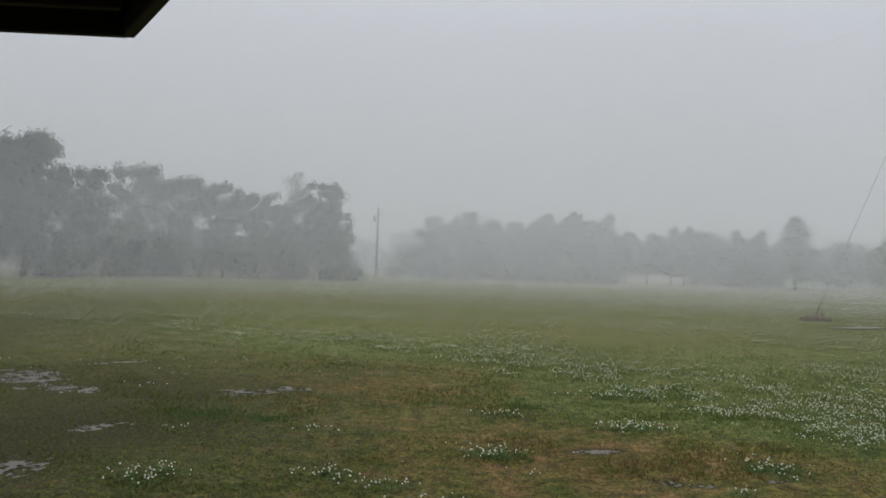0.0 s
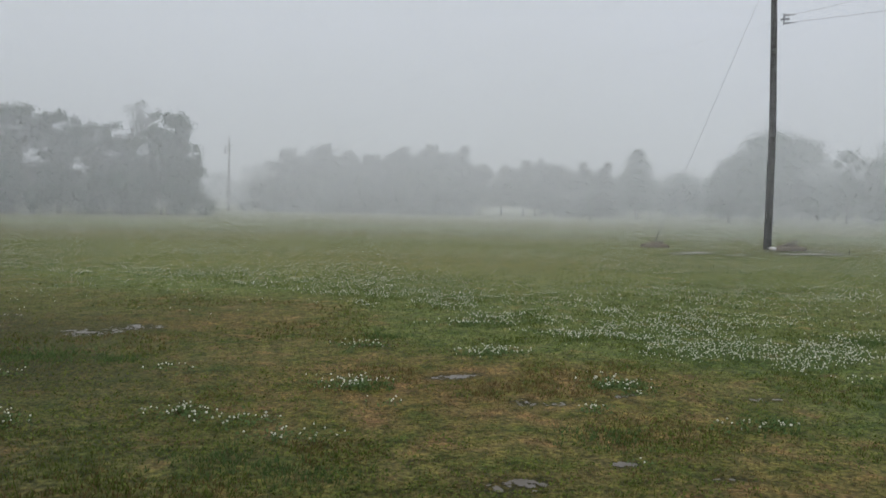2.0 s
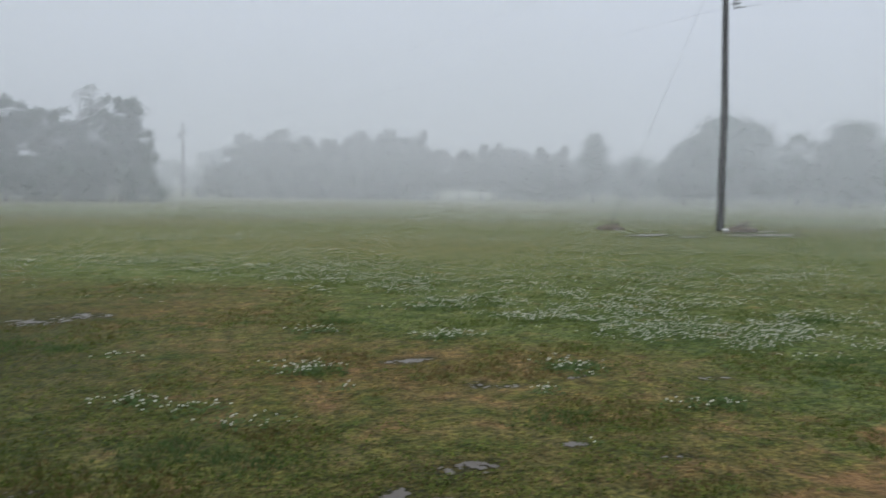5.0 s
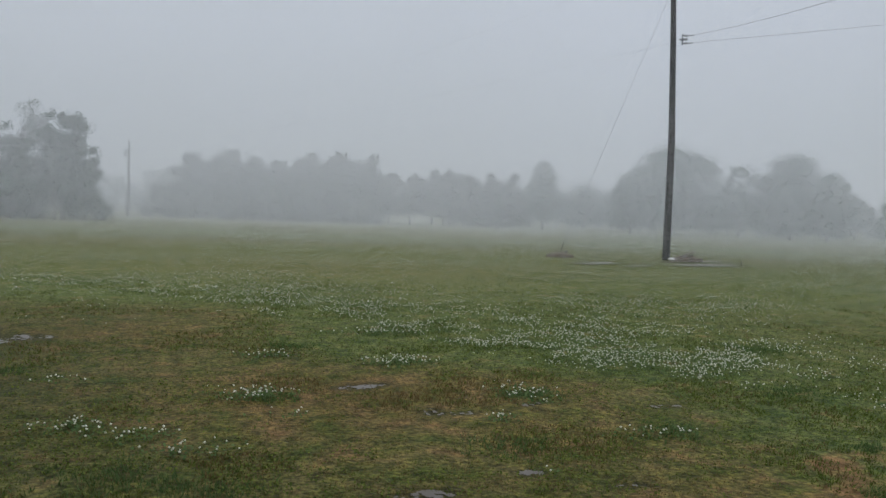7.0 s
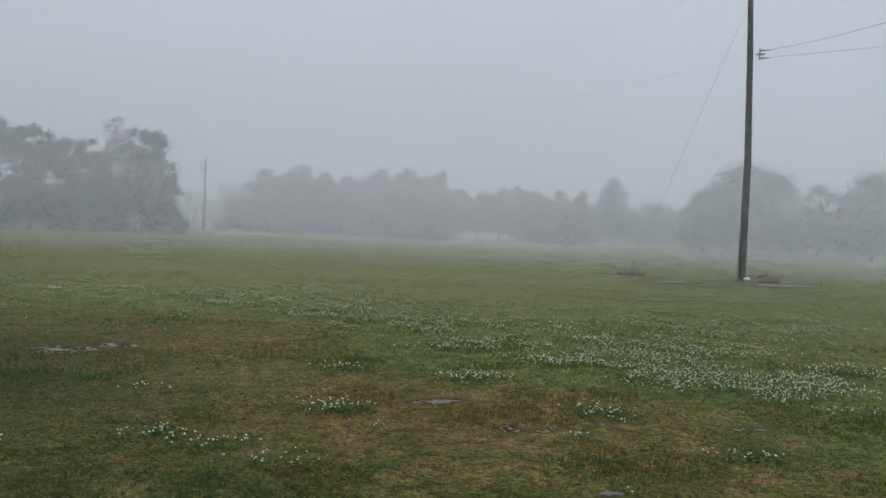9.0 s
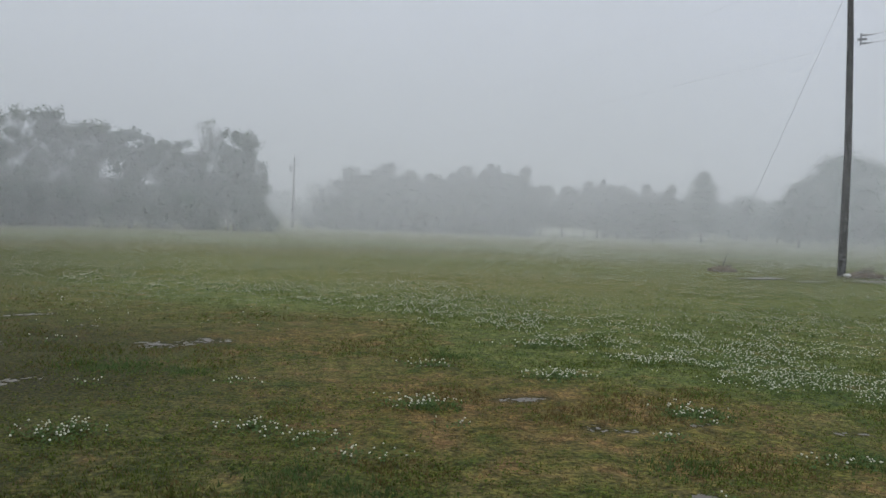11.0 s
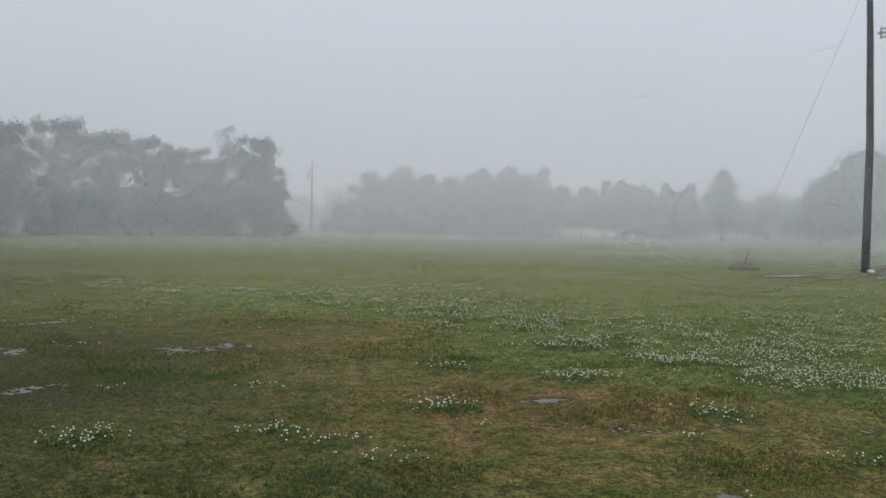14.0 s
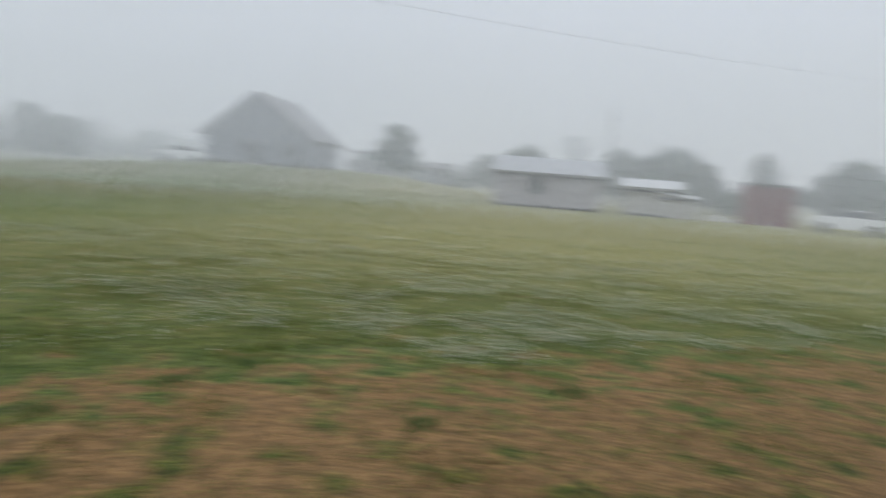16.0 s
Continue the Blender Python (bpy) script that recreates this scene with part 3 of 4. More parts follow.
for i, (az, top, half) in enumerate([(0.9, 1.3, 1.1), (2.6, 2.3, 1.3), (5.2, 2.5, 1.5), (7.6, 2.4, 1.4), (9.8, 2.4, 1.4), (12.0, 2.4, 1.3), (13.9, 2.2, 1.1)]):
    tree("hedge_shrub", "broad dark shrub filling the row between cedars", az, 110, top, half, "shrub", M_LEAF_CEDAR, 0, 1.0, 100 + i, 0.3, "row of cedars")
for i, (az, top, half, clear) in enumerate([(16.0, 2.85, 0.85, 1.5), (17.5, 2.8, 0.8, 1.3), (19.05, 3.15, 0.8, 1.5), (19.9, 3.25, 0.7, 1.2), (21.3, 2.95, 0.95, 0.15), (22.8, 3.0, 1.0, 0.1), (24.3, 3.05, 0.9, 0.1)]):
    tree("orchard_tree", "small round-headed tree on a bare trunk", az, 121, top, half * 1.05, "broad" if i in (0, 4) else "cedar", M_LEAF_CEDAR, clear, 1.3, 120 + i, 0.28, "row of small trees")
tree("sapling", "thin young tree standing alone in the turf", 23.7, 97, 1.85, 0.42, "oval", M_LEAF_LIGHT, 0.9, 0.25, 140, 0.2)
tree("pear_tree", "upright oval tree on a short trunk", 26.85, 118, 4.0, 1.12, "oval", M_LEAF_OAK, 1.4, 1.4, 141, 0.28)
tree("round_tree", "big dome-shaped broadleaf tree", 35.6, 108, 5.55, 3.3, "dome", M_LEAF_OAK, 0.2, 1.1, 142, 0.34)
tree("round_tree", "round tree with a lower crown beside a bigger one", 32.9, 107, 3.4, 1.4, "dome", M_LEAF_OAK, 0.2, 1.1, 143, 0.32)
tree("round_tree", "big dome-shaped broadleaf tree", 43.0, 114, 4.95, 2.4, "dome", M_LEAF_OAK, 0.2, 1.1, 144, 0.34)
tree("round_tree", "round tree with a lower crown beside a bigger one", 45.2, 112, 3.7, 1.5, "dome", M_LEAF_OAK, 0.2, 1.1, 145, 0.32)
for i, (az, dist, top, half) in enumerate([(29.6, 175, 2.9, 1.9), (32.0, 180, 2.6, 2.0), (38.2, 165, 3.6, 1.7), (39.9, 131, 4.1, 1.3), (-2.2, 190, 2.0, 1.5), (0.4, 185, 2.6, 1.3), (25.6, 185, 2.2, 1.2), (73.0, 170, 2.0, 2.4), (68.5, 160, 2.4, 2.2)] + [(24.0 + 1.9 * k, 146 + (k * 5) % 4, (2.3, 2.6, 2.2, 2.5, 2.4)[k % 5], 1.25) for k in range(13)]):
    tree("distant_tree", "far broadleaf tree almost lost in the mist", az, dist, top, half, "dome", M_LEAF_OAK, 0.2, 0.7, 250 + i, 0.5, "far trees")
for i, (az, top, half) in enumerate([(49.2, 2.75, 1.2), (51.0, 2.7, 1.2), (53.0, 3.0, 1.4), (55.2, 2.9, 1.3), (57.6, 2.4, 1.3), (60.4, 2.85, 1.3), (62.6, 2.4, 1.2), (65.3, 2.9, 1.3), (67.4, 2.3, 1.1)]):
    tree("field_tree", "round tree in the row along the far side", az, 126, top, half * 1.05, "dome", M_LEAF_OAK, 0.3, 1.0, 170 + i, 0.36, "row along the far side")
for i, (az, dist, top, half, form) in enumerate([(89.1, 84, 3.5, 1.35, "dome"), (88.6, 112, 2.0, 1.7, "shrub"), (91.8, 104, 1.0, 1.0, "shrub"), (93.9, 100, 1.4, 0.8, "shrub"), (95.4, 96, 1.9, 0.9, "dome"),
                                                 (98.2, 92, 2.75, 1.8, "dome"), (101.4, 98, 3.6, 0.8, "sparse"), (104.5, 88, 2.9, 1.7, "dome"), (108.3, 84, 3.35, 2.4, "dome"), (113.9, 90, 3.1, 1.0, "oval"),
                                                 (119.6, 82, 3.2, 2.5, "dome"), (125.0, 82, 3.4, 2.6, "dome"), (115.8, 92, 1.5, 1.3, "shrub"), (111.5, 84, 1.7, 1.5, "shrub"), (106.4, 86, 2.6, 1.5, "dome"), (102.4, 90, 1.9, 1.4, "shrub"), (110.2, 86, 2.3, 1.3, "dome")]):
    tree("yard_tree" if form != "shrub" else "yard_shrub", "broadleaf tree behind the sheds" if form != "shrub" else "low shrub in the far yard", az, dist * 0.97, top, half, form, M_LEAF_OAK, 0.4, 1.0 if form != "sparse" else 0.2, 190 + i, 0.34, "trees behind the sheds")


# ---- utility poles and lines ----
POLE = (21.03, 29.41)
FAR_POLE = place_of(-1.42, 112)
EAST_POLE = (57.0, -48.0)


def utility_pole(x, y, tall, arm, r, label, lean=0.0, turn=0.0):
    root = thing("utility_pole", (x, y, float(rise(x, y))), turn, label, "utility pole", "utility poles")
    part("pole", rod([(0, 0, -0.5), (0, 0, tall * 0.4), (lean * 0.5, 0, tall * 0.75), (lean, 0, tall)], [r, r * 0.86, r * 0.74, r * 0.62], 14), M_POLE, root, smooth=True)
    br = part("bracket", slab(r * 0.7, r * 0.7 + 0.34, -0.03, 0.03, arm - 0.04, arm + 0.04, 0.008), M_STEEL, root, "short steel bracket")
    part("clevis", slab(r * 0.7 + 0.10, r * 0.7 + 0.16, -0.05, 0.05, arm - 0.24, arm + 0.24, 0.01), M_STEEL, br)
    part("back_bolt", rod([(-r * 1.6, 0, arm - 0.1), (-r * 0.6, 0, arm - 0.1)], 0.03, 6), M_STEEL, br)
    for dz in (-0.16, 0.16):
        prof = [(0.0, 0.02), (0.05, 0.045), (0.09, 0.03), (0.13, 0.05), (0.18, 0.025), (0.42, 0.012)]
        x0 = r * 0.7 + 0.16
        part("insulator", rod([(x0 + u, 0, arm + dz) for u, _ in prof], [q for _, q in prof], 10), M_CERAMIC, br, smooth=True)
    pin = part("top_pin", rod([(lean, 0, tall - 0.25), (lean, 0, tall + 0.22)], 0.03, 8), M_STEEL, root)
    part("top_insulator", rod([(lean, 0, tall + 0.2), (lean, 0, tall + 0.26), (lean, 0, tall + 0.32), (lean, 0, tall + 0.36)], [0.05, 0.09, 0.06, 0.03], 10), M_CERAMIC, pin, smooth=True)
    return root


utility_pole(*POLE, 12.6, 9.45, 0.165, "tall weathered wooden utility pole in the field", -0.265, -35)
far_pole = utility_pole(*FAR_POLE, 9.6, 8.6, 0.19, "wooden utility pole faint between the tree lines", 0.0, 0)
can = part("transformer", rod([(-0.44, 0, 7.55), (-0.44, 0, 7.6), (-0.44, 0, 8.35), (-0.44, 0, 8.42)], [0.2, 0.23, 0.23, 0.16], 14), M_STEEL, far_pole, "grey transformer can", smooth=True)
part("bushing", rod([(-0.44, 0, 8.4), (-0.44, 0, 8.7)], [0.05, 0.03], 8), M_CERAMIC, can)
part("hanger", slab(-0.24, -0.1, -0.05, 0.05, 7.8, 8.1), M_STEEL, can)
utility_pole(*place_of(103.8, 96), 10.9, 9.6, 0.17, "wooden utility pole faint behind the sheds", 0.0, -100)
utility_pole(*EAST_POLE, 12.2, 10.4, 0.18, "wooden utility pole beyond the sheds", 0.0, -60)


def wire(name, a, c, sag, r, label, category="power line", steps=28):
    a, c = Vector(a), Vector(c)
    pts = []
    for i in range(steps + 1):
        u = i / steps
        p = a.lerp(c, u)
        p.z -= sag * 4 * u * (1 - u)
        pts.append(p)
    return tagged(part(name, rod(pts, r, 5), M_CABLE, smooth=True), label, category, "overhead lines")


wire("power_line", (POLE[0] + 0.1, POLE[1], 12.9), (*FAR_POLE, 9.9), 0.9, 0.0030, "overhead wire strung between the two wooden poles")
wire("power_line", (POLE[0] + 0.2, POLE[1] - 0.1, 9.4), (*FAR_POLE, 8.6), 0.6, 0.0028, "lower overhead wire strung between the two wooden poles")
wire("power_line", (POLE[0] + 0.3, POLE[1] - 0.2, 9.3), (*EAST_POLE, 10.5), 1.3, 0.005, "overhead wire running past the sheds")
wire("service_line", (POLE[0] + 0.3, POLE[1] - 0.2, 9.6), (4.0, -5.0, 3.35), 0.35, 0.0048, "service cable from the pole to the house")


def guy_wire():
    bx, by = 16.45, 30.6
    root = thing("guy_wire", (bx, by, 0), 0, "steel guy wire from the pole to a ground anchor", "guy wire", "overhead lines")
    top = (POLE[0] - bx, POLE[1] - by, 12.3)
    part("strand", rod([(0.18, -0.03, 0.5), top], 0.0062, 5), M_STEEL, root)
    part("anchor_rod", rod([(-0.05, 0, -0.25), (0.2, -0.035, 0.62)], 0.024, 7), M_DARK, root, "dark anchor rod")
    part("grip", rod([(0.16, -0.03, 0.48), (0.553, -0.128, 1.5)], 0.011, 6), M_STEEL, root)


guy_wire()


def heap(name, x, y, r, h, seed, label, mat, sticks=3):
    """A low uneven mound, with sticks lying on it."""
    g = random.Random(seed)
    root = thing(name, (x, y, 0), 0, label, "mound")
    bm = bmesh.new()
    bmesh.ops.create_icosphere(bm, subdivisions=3, radius=1)
    for v in bm.verts:
        q = 1 + 0.35 * noise.noise(v.co * 2.2 + Vector((seed, 0, 0)))
        v.co = Vector((v.co.x * r * q, v.co.y * r * 0.6 * q, max(v.co.z * h * q, -0.08)))
    part("soil", bm, mat, root, smooth=True)
    for i in range(sticks):
        t, le = g.uniform(0, 6.28), r * g.uniform(0.6, 1.2)
        cx, cy = g.uniform(-0.4, 0.4) * r, g.uniform(-0.3, 0.3) * r
        part("stick", rod([(cx - math.cos(t) * le / 2, cy - math.sin(t) * le / 2, h * 0.45), (cx, cy, h * 0.95), (cx + math.cos(t) * le / 2, cy + math.sin(t) * le / 2, h * g.uniform(0.8, 1.6))], [0.03, 0.025, 0.012], 6), M_BARK, root)
    return root


heap("soil_mound", 16.35, 30.3, 0.62, 0.22, 3, "low mound of soil and sticks at the guy anchor", M_SOIL, 5)
heap("soil_mound", POLE[0] + 0.72, POLE[1] - 0.5, 0.72, 0.24, 5, "mound of dug soil and sticks beside the pole", M_SOIL, 4)
plank = tagged(part("plank", slab(-0.42, 0.42, -0.09, 0.09, -0.025, 0.025, 0.006), M_PLANK), "short weathered plank leaning on the mound", "plank")
plank.matrix_basis = pose(POLE[0] + 0.50, POLE[1] - 0.62, 0.27, 0, -22, -30)
bm = bmesh.new()
bmesh.ops.create_icosphere(bm, subdivisions=2, radius=0.125)
for v in bm.verts:
    v.co = Vector((v.co.x * 1.35, v.co.y, v.co.z * 0.6)) * (1 + 0.18 * noise.noise(v.co * 9))
stone = tagged(part("stone", bm, M_STONE, smooth=True), "white stone lying at the foot of the pole", "stone")
stone.location = (POLE[0] - 0.05, POLE[1] - 0.45, 0.07)
twig = tagged(part("stick", rod([(0, 0, -0.05), (0.03, 0.02, 0.16), (-0.05, 0.03, 0.26)], [0.025, 0.02, 0.01], 6), M_BARK), "short broken stick standing in the turf", "stick")
twig.location = (22.5, 26.4, 0)


# ---- the porch that shelters the camera ----
def porch():
    root = thing("porch_roof", (0, 0, 0), 0, "dark stained timber porch roof with exposed joists", "porch roof", kind="structure")
    z, zt = 2.45, 2.62
    poly = [(-7.0, 2.66), (-0.95, 2.66), (1.9, -2.49), (1.9, -4.4), (-7.0, -4.4)]
    bm = bmesh.new()
    lo = [bm.verts.new((x, y, z + 0.13)) for x, y in poly]
    hi = [bm.verts.new((x, y, zt)) for x, y in poly]
    for i in range(5):
        bm.faces.new((lo[i], lo[(i + 1) % 5], hi[(i + 1) % 5], hi[i]))
    bm.faces.new(lo), bm.faces.new(hi)
    bmesh.ops.recalc_face_normals(bm, faces=bm.faces[:])
    part("deck", bm, M_TIMBER, root)
    part("front_fascia", slab(-7.0, -0.97, 2.62, 2.66, z, zt + 0.02, 0.004), M_TIMBER, root)
    length, turn = math.hypot(2.85, 5.15), math.degrees(math.atan2(-5.15, 2.85))
    m = pose(-0.95, 2.66, 0, 0, 0, turn)
    part("side_fascia", slab(0, length, -0.045, 0.0, z, zt + 0.02, 0.004, m), M_TIMBER, root)
    part("side_trim", slab(0.5, length, 0.003, 0.03, z + 0.03, zt + 0.03, 0.004, m), M_TIMBER, root)
    for k in range(10):
        y = 2.37 - 0.62 * k
        x1 = min(1.85, -0.95 + (2.66 - y) * 2.85 / 5.15) - 0.12
        part("joist", slab(-7.0, x1, y - 0.022, y + 0.022, z + 0.02, z + 0.128, 0.003), M_TIMBER, root)
    for x, y in ((-6.6, 2.3), (1.62, -2.6)):
        part("post", slab(x - 0.07, x + 0.07, y - 0.07, y + 0.07, -0.1, z + 0.02, 0.008), M_TIMBER, root)


porch()
# Unseen roof, added to block sky behind the porch and darken near turf.
tagged(part("sky_block_roof", prism([(-12.6, 2.95), (-4.1, 2.95), (-8.3, 6.4)], 13.0), M_ROOFING), "unseen pitched shingle roof added behind the porch to shade the ground", "roof", kind="structure").matrix_basis = pose(3.5, 0, 0, 0, 0, 90)
# Wing and wing roof stay out of view; added to cut skylight from the left.
tagged(part("sky_block_wing", slab(-13.0, -6.5, -4.4, 6.2, -0.1, 3.0), M_WHITE), "unseen painted wing added beside the porch to shade the left turf", "wall", kind="structure")
tagged(part("sky_block_wing_roof", prism([(-13.3, 3.0), (-6.2, 3.0), (-9.75, 6.0)], 10.8), M_ROOFING), "unseen pitched shingle roof added on the wing for shade", "roof", kind="structure").matrix_basis = pose(0, -4.4, 0)
tagged(part("wall_house", slab(-13.0, 3.4, -4.65, -4.42, -0.1, 3.3, 0.0), M_WHITE), "painted house wall behind the porch", "wall", kind="structure")


# ---- buildings across the yard ----
def profile(outline, length, m, upright=False):
    """An outline of depth and height drawn out along a wall; or of depth and width, drawn upwards."""
    bm = bmesh.new()
    at = (lambda u, q, d: (q, u, d)) if upright else (lambda u, q, d: (d, u, q))
    a = [bm.verts.new(m @ Vector(at(u, q, 0))) for u, q in outline]
    c = [bm.verts.new(m @ Vector(at(u, q, length))) for u, q in outline]
    k = len(outline)
    for i in range(k):
        bm.faces.new((a[i], a[(i + 1) % k], c[(i + 1) % k], c[i]))
    bm.faces.new(list(reversed(a)))
    bm.faces.new(c)
    bmesh.ops.recalc_face_normals(bm, faces=bm.faces[:])
    return bm


def wall_boards(root, w, d, h, mat, z0=0.0):
    """Four walls of lapped siding."""
    rows = max(4, int(h / 0.26))
    lap = [(0.12, 0), (0.12, h)]
    for k in reversed(range(rows)):
        lap += [(0.022, (k + 1) * h / rows), (0.0, k * h / rows)]
    for name, (ax, ay, bx, by) in (("front_wall", (-w / 2, -d / 2, w / 2, -d / 2)), ("side_wall", (w / 2, -d / 2, w / 2, d / 2)), ("back_wall", (w / 2, d / 2, -w / 2, d / 2)), ("side_wall", (-w / 2, d / 2, -w / 2, -d / 2))):
        length = math.hypot(bx - ax, by - ay)
        part(name, profile(lap, length, pose(ax, ay, z0, 0, 0, math.degrees(math.atan2(by - ay, bx - ax)))), mat, root)


def opening(root, name, x, y, z, w, h, turn=0, leaf=M_DARK):
    m = pose(x, y, z, 0, 0, turn)
    fr = bmesh.new()
    for x0, x1, z0, z1 in ((-w / 2 - 0.08, -w / 2, -0.08, h + 0.08), (w / 2, w / 2 + 0.08, -0.08, h + 0.08), (-w / 2, w / 2, h, h + 0.08), (-w / 2, w / 2, -0.08, 0)):
        box(fr, x0, x1, -0.05, 0.03, z0, z1)
    frame_ob = part(name, fr, M_WHITE, root)
    frame_ob.matrix_basis = m
    part("pane" if name == "window" else "door_leaf", slab(-w / 2, w / 2, -0.025, 0.01, 0, h), leaf, frame_ob)
    return frame_ob


def gable_house():
    x, y = place_of(80.75, 85)
    root = thing("house", (x, y, float(rise(x, y)) - 0.05), -80.75 - 17.5, "blue-grey gabled house with a steep shingle roof", "house")
    w, d, h, top = 10.1, 12.2, 2.9, 6.75
    wall_boards(root, w, d, h, M_GREYSIDE)
    for sy in (-1, 1):
        ob = part("gable", prism([(-w / 2, h), (w / 2, h), (0, top - 0.1)], 0.12), M_GREYSIDE, root)
        ob.location = (0, sy * (d / 2 - 0.06) - 0.06, 0)
    run = w / 2 + 0.45
    tilt = math.atan2(top - h, w / 2)
    for s in (-1, 1):
        ob = part("roof_slope", slab(0, run / math.cos(tilt), -d / 2 - 0.4, d / 2 + 0.4, 0, 0.14, 0.02), M_ROOFING, root, "grey shingle roof")
        ob.matrix_basis = Matrix.Translation((0, 0, top)) @ pose(0, 0, 0, 0, 0, 0 if s > 0 else 180) @ pose(0, 0, 0, 0, math.degrees(tilt), 0)
    part("gutter", slab(w / 2 + 0.40, w / 2 + 0.56, -d / 2 - 0.4, d / 2 + 0.4, h - 0.55, h - 0.34, 0.02), M_DARK, root, "dark gutter")
    opening(root, "door", -0.4, -d / 2, 0.02, 1.5, 2.1, 0, M_GLASS)
    part("door_hood", slab(-1.4, 0.6, -d / 2 - 0.7, -d / 2 - 0.01, 2.28, 2.38, 0.01), M_DARK, root, "dark hood over the door")
    opening(root, "window", 3.3, -d / 2, 0.95, 1.2, 1.2, 0, M_GLASS)
    opening(root, "window", w / 2, 0.5, 0.95, 1.4, 1.3, 90, M_GLASS)
    part("plinth", slab(-w / 2 - 0.02, w / 2 + 0.02, -d / 2 - 0.05, d / 2 + 0.02, -0.4, 0.28), M_DARK, root, "dark footing")
    part("step", slab(-1.2, 0.4, -d / 2 - 0.95, -d / 2 - 0.06, -0.3, 0.16, 0.02), M_STONE, root)


gable_house()


def gable_shed(name, az, dist, w, d, h, top, mat, roof_mat, label, turn=None, openings=(), lift=0.15):
    x, y = place_of(az, dist)
    root = thing(name, (x, y, float(rise(x, y))), -az if turn is None else turn, label, "shed", "sheds across the yard")
    wall_boards(root, w, d, h, mat, lift)
    for sx in (-1, 1):
        bm = prism([(-d / 2, lift + h), (d / 2, lift + h), (0, top - 0.06)], 0.1)
        ob = part("gable", bm, mat, root)
        ob.matrix_basis = pose(sx * (w / 2 - 0.06) - 0.05, 0, 0, 0, 0, 90) @ Matrix.Translation((0, -0.1, 0))
    run, up = d / 2 + 0.3, top - lift - h
    tilt = math.degrees(math.atan2(up, d / 2))
    for s in (-1, 1):
        seams = [(w / 2 + 0.25, 0), (-w / 2 - 0.25, 0)]
        for k in range(int(w / 0.6) + 1):
            sx = -w / 2 - 0.25 + k * 0.6
            seams += [(sx, 0.1), (sx + 0.03, 0.1), (sx + 0.04, 0.07), (sx + 0.58, 0.07)]
        seams.append((w / 2 + 0.25, 0.07))
        bm = prism(seams, run / math.cos(radians(tilt)))
        bmesh.ops.translate(bm, verts=bm.verts[:], vec=(0, -run / math.cos(radians(tilt)), 0))
        ob = part("roof_slope", bm, roof_mat, root, "pale metal roof")
        ob.matrix_basis = Matrix.Translation((0, 0, top)) @ (pose(0, 0, 0) if s < 0 else pose(0, 0, 0, 0, 0, 180)) @ pose(0, 0, 0, tilt, 0, 0)
    part("eave_board", slab(-w / 2 - 0.25, w / 2 + 0.25, -d / 2 - 0.30, -d / 2 - 0.26, lift + h - 0.36, lift + h - 0.2), M_DARK, root, "dark eave board")
    part("skid", slab(-w / 2 + 0.05, w / 2 - 0.05, -d / 2 + 0.1, d / 2 - 0.1, -0.1, lift), M_DARK, root, "dark underside on skids")
    for kind, ox, ow, oh, oz in openings:
        opening(root, kind, ox, -d / 2, lift + oz, ow, oh, 0, M_DARK if kind == "door" else M_GLASS)
    return root


gable_shed("storage_shed", 99.85, 57, 7.1, 3.6, 2.3, 3.35, M_WHITE, M_OLDSHEET, "long white storage shed with a pale metal roof", openings=(("window", -0.75, 0.9, 1.2, 0.75),))
gable_shed("garden_shed", 106.9, 57, 3.6, 2.6, 1.8, 2.4, M_CREAM, M_SHEET, "small cream shed with a bright metal roof", openings=())


def lean_to():
    x, y = place_of(108.9, 56.5)
    root = thing("lean_to", (x, y, 0), -108.9, "low cream lean-to with a sloping roof beside the shed", "shed", "sheds across the yard")
    wall_boards(root, 2.2, 2.6, 1.35, M_CREAM, 0.05)
    ob = part("roof_slope", slab(-1.3, 1.3, -1.55, 1.5, 0, 0.07, 0.01), M_SHEET, root)
    ob.matrix_basis = pose(0, 0, 1.52, 4, 10, 0)
    part("eave_board", slab(-1.3, 1.3, -1.5, -1.44, 1.20, 1.36), M_DARK, root)


lean_to()


def red_shed():
    x, y = place_of(114.3, 58.5)
    root = thing("red_shed", (x, y, 0), -111, "small barn-red shed with a flat dark roof", "shed", "sheds across the yard")
    w, d, h = 3.2, 2.6, 2.55
    for name, m, length in (("front_wall", pose(-w / 2, -d / 2, 0), w), ("side_wall", pose(w / 2, -d / 2, 0, 0, 0, 90), d), ("back_wall", pose(w / 2, d / 2, 0, 0, 0, 180), w), ("side_wall", pose(-w / 2, d / 2, 0, 0, 0, -90), d)):
        n = int(length / 0.3)
        planks = [(0.1, 0), (0.1, length)]
        for k in reversed(range(n)):
            planks += [(0.02, (k + 1) * length / n), (0.0, (k + 1) * length / n - 0.015), (0.0, k * length / n + 0.015), (0.02, k * length / n)]
        bm = profile(planks, h, m, True)
        part(name, bm, M_RED, root)
    ob = part("roof_slope", slab(-w / 2 - 0.15, w / 2 + 0.15, -d / 2 - 0.2, d / 2 + 0.15, 0, 0.09, 0.01), M_DARK, root, "dark flat roof")
    ob.matrix_basis = pose(0, 0, h + 0.07, 2, 0, 0)
    opening(root, "door", 0.3, -d / 2, 0.03, 1.0, 1.95, 0, M_RED)


red_shed()


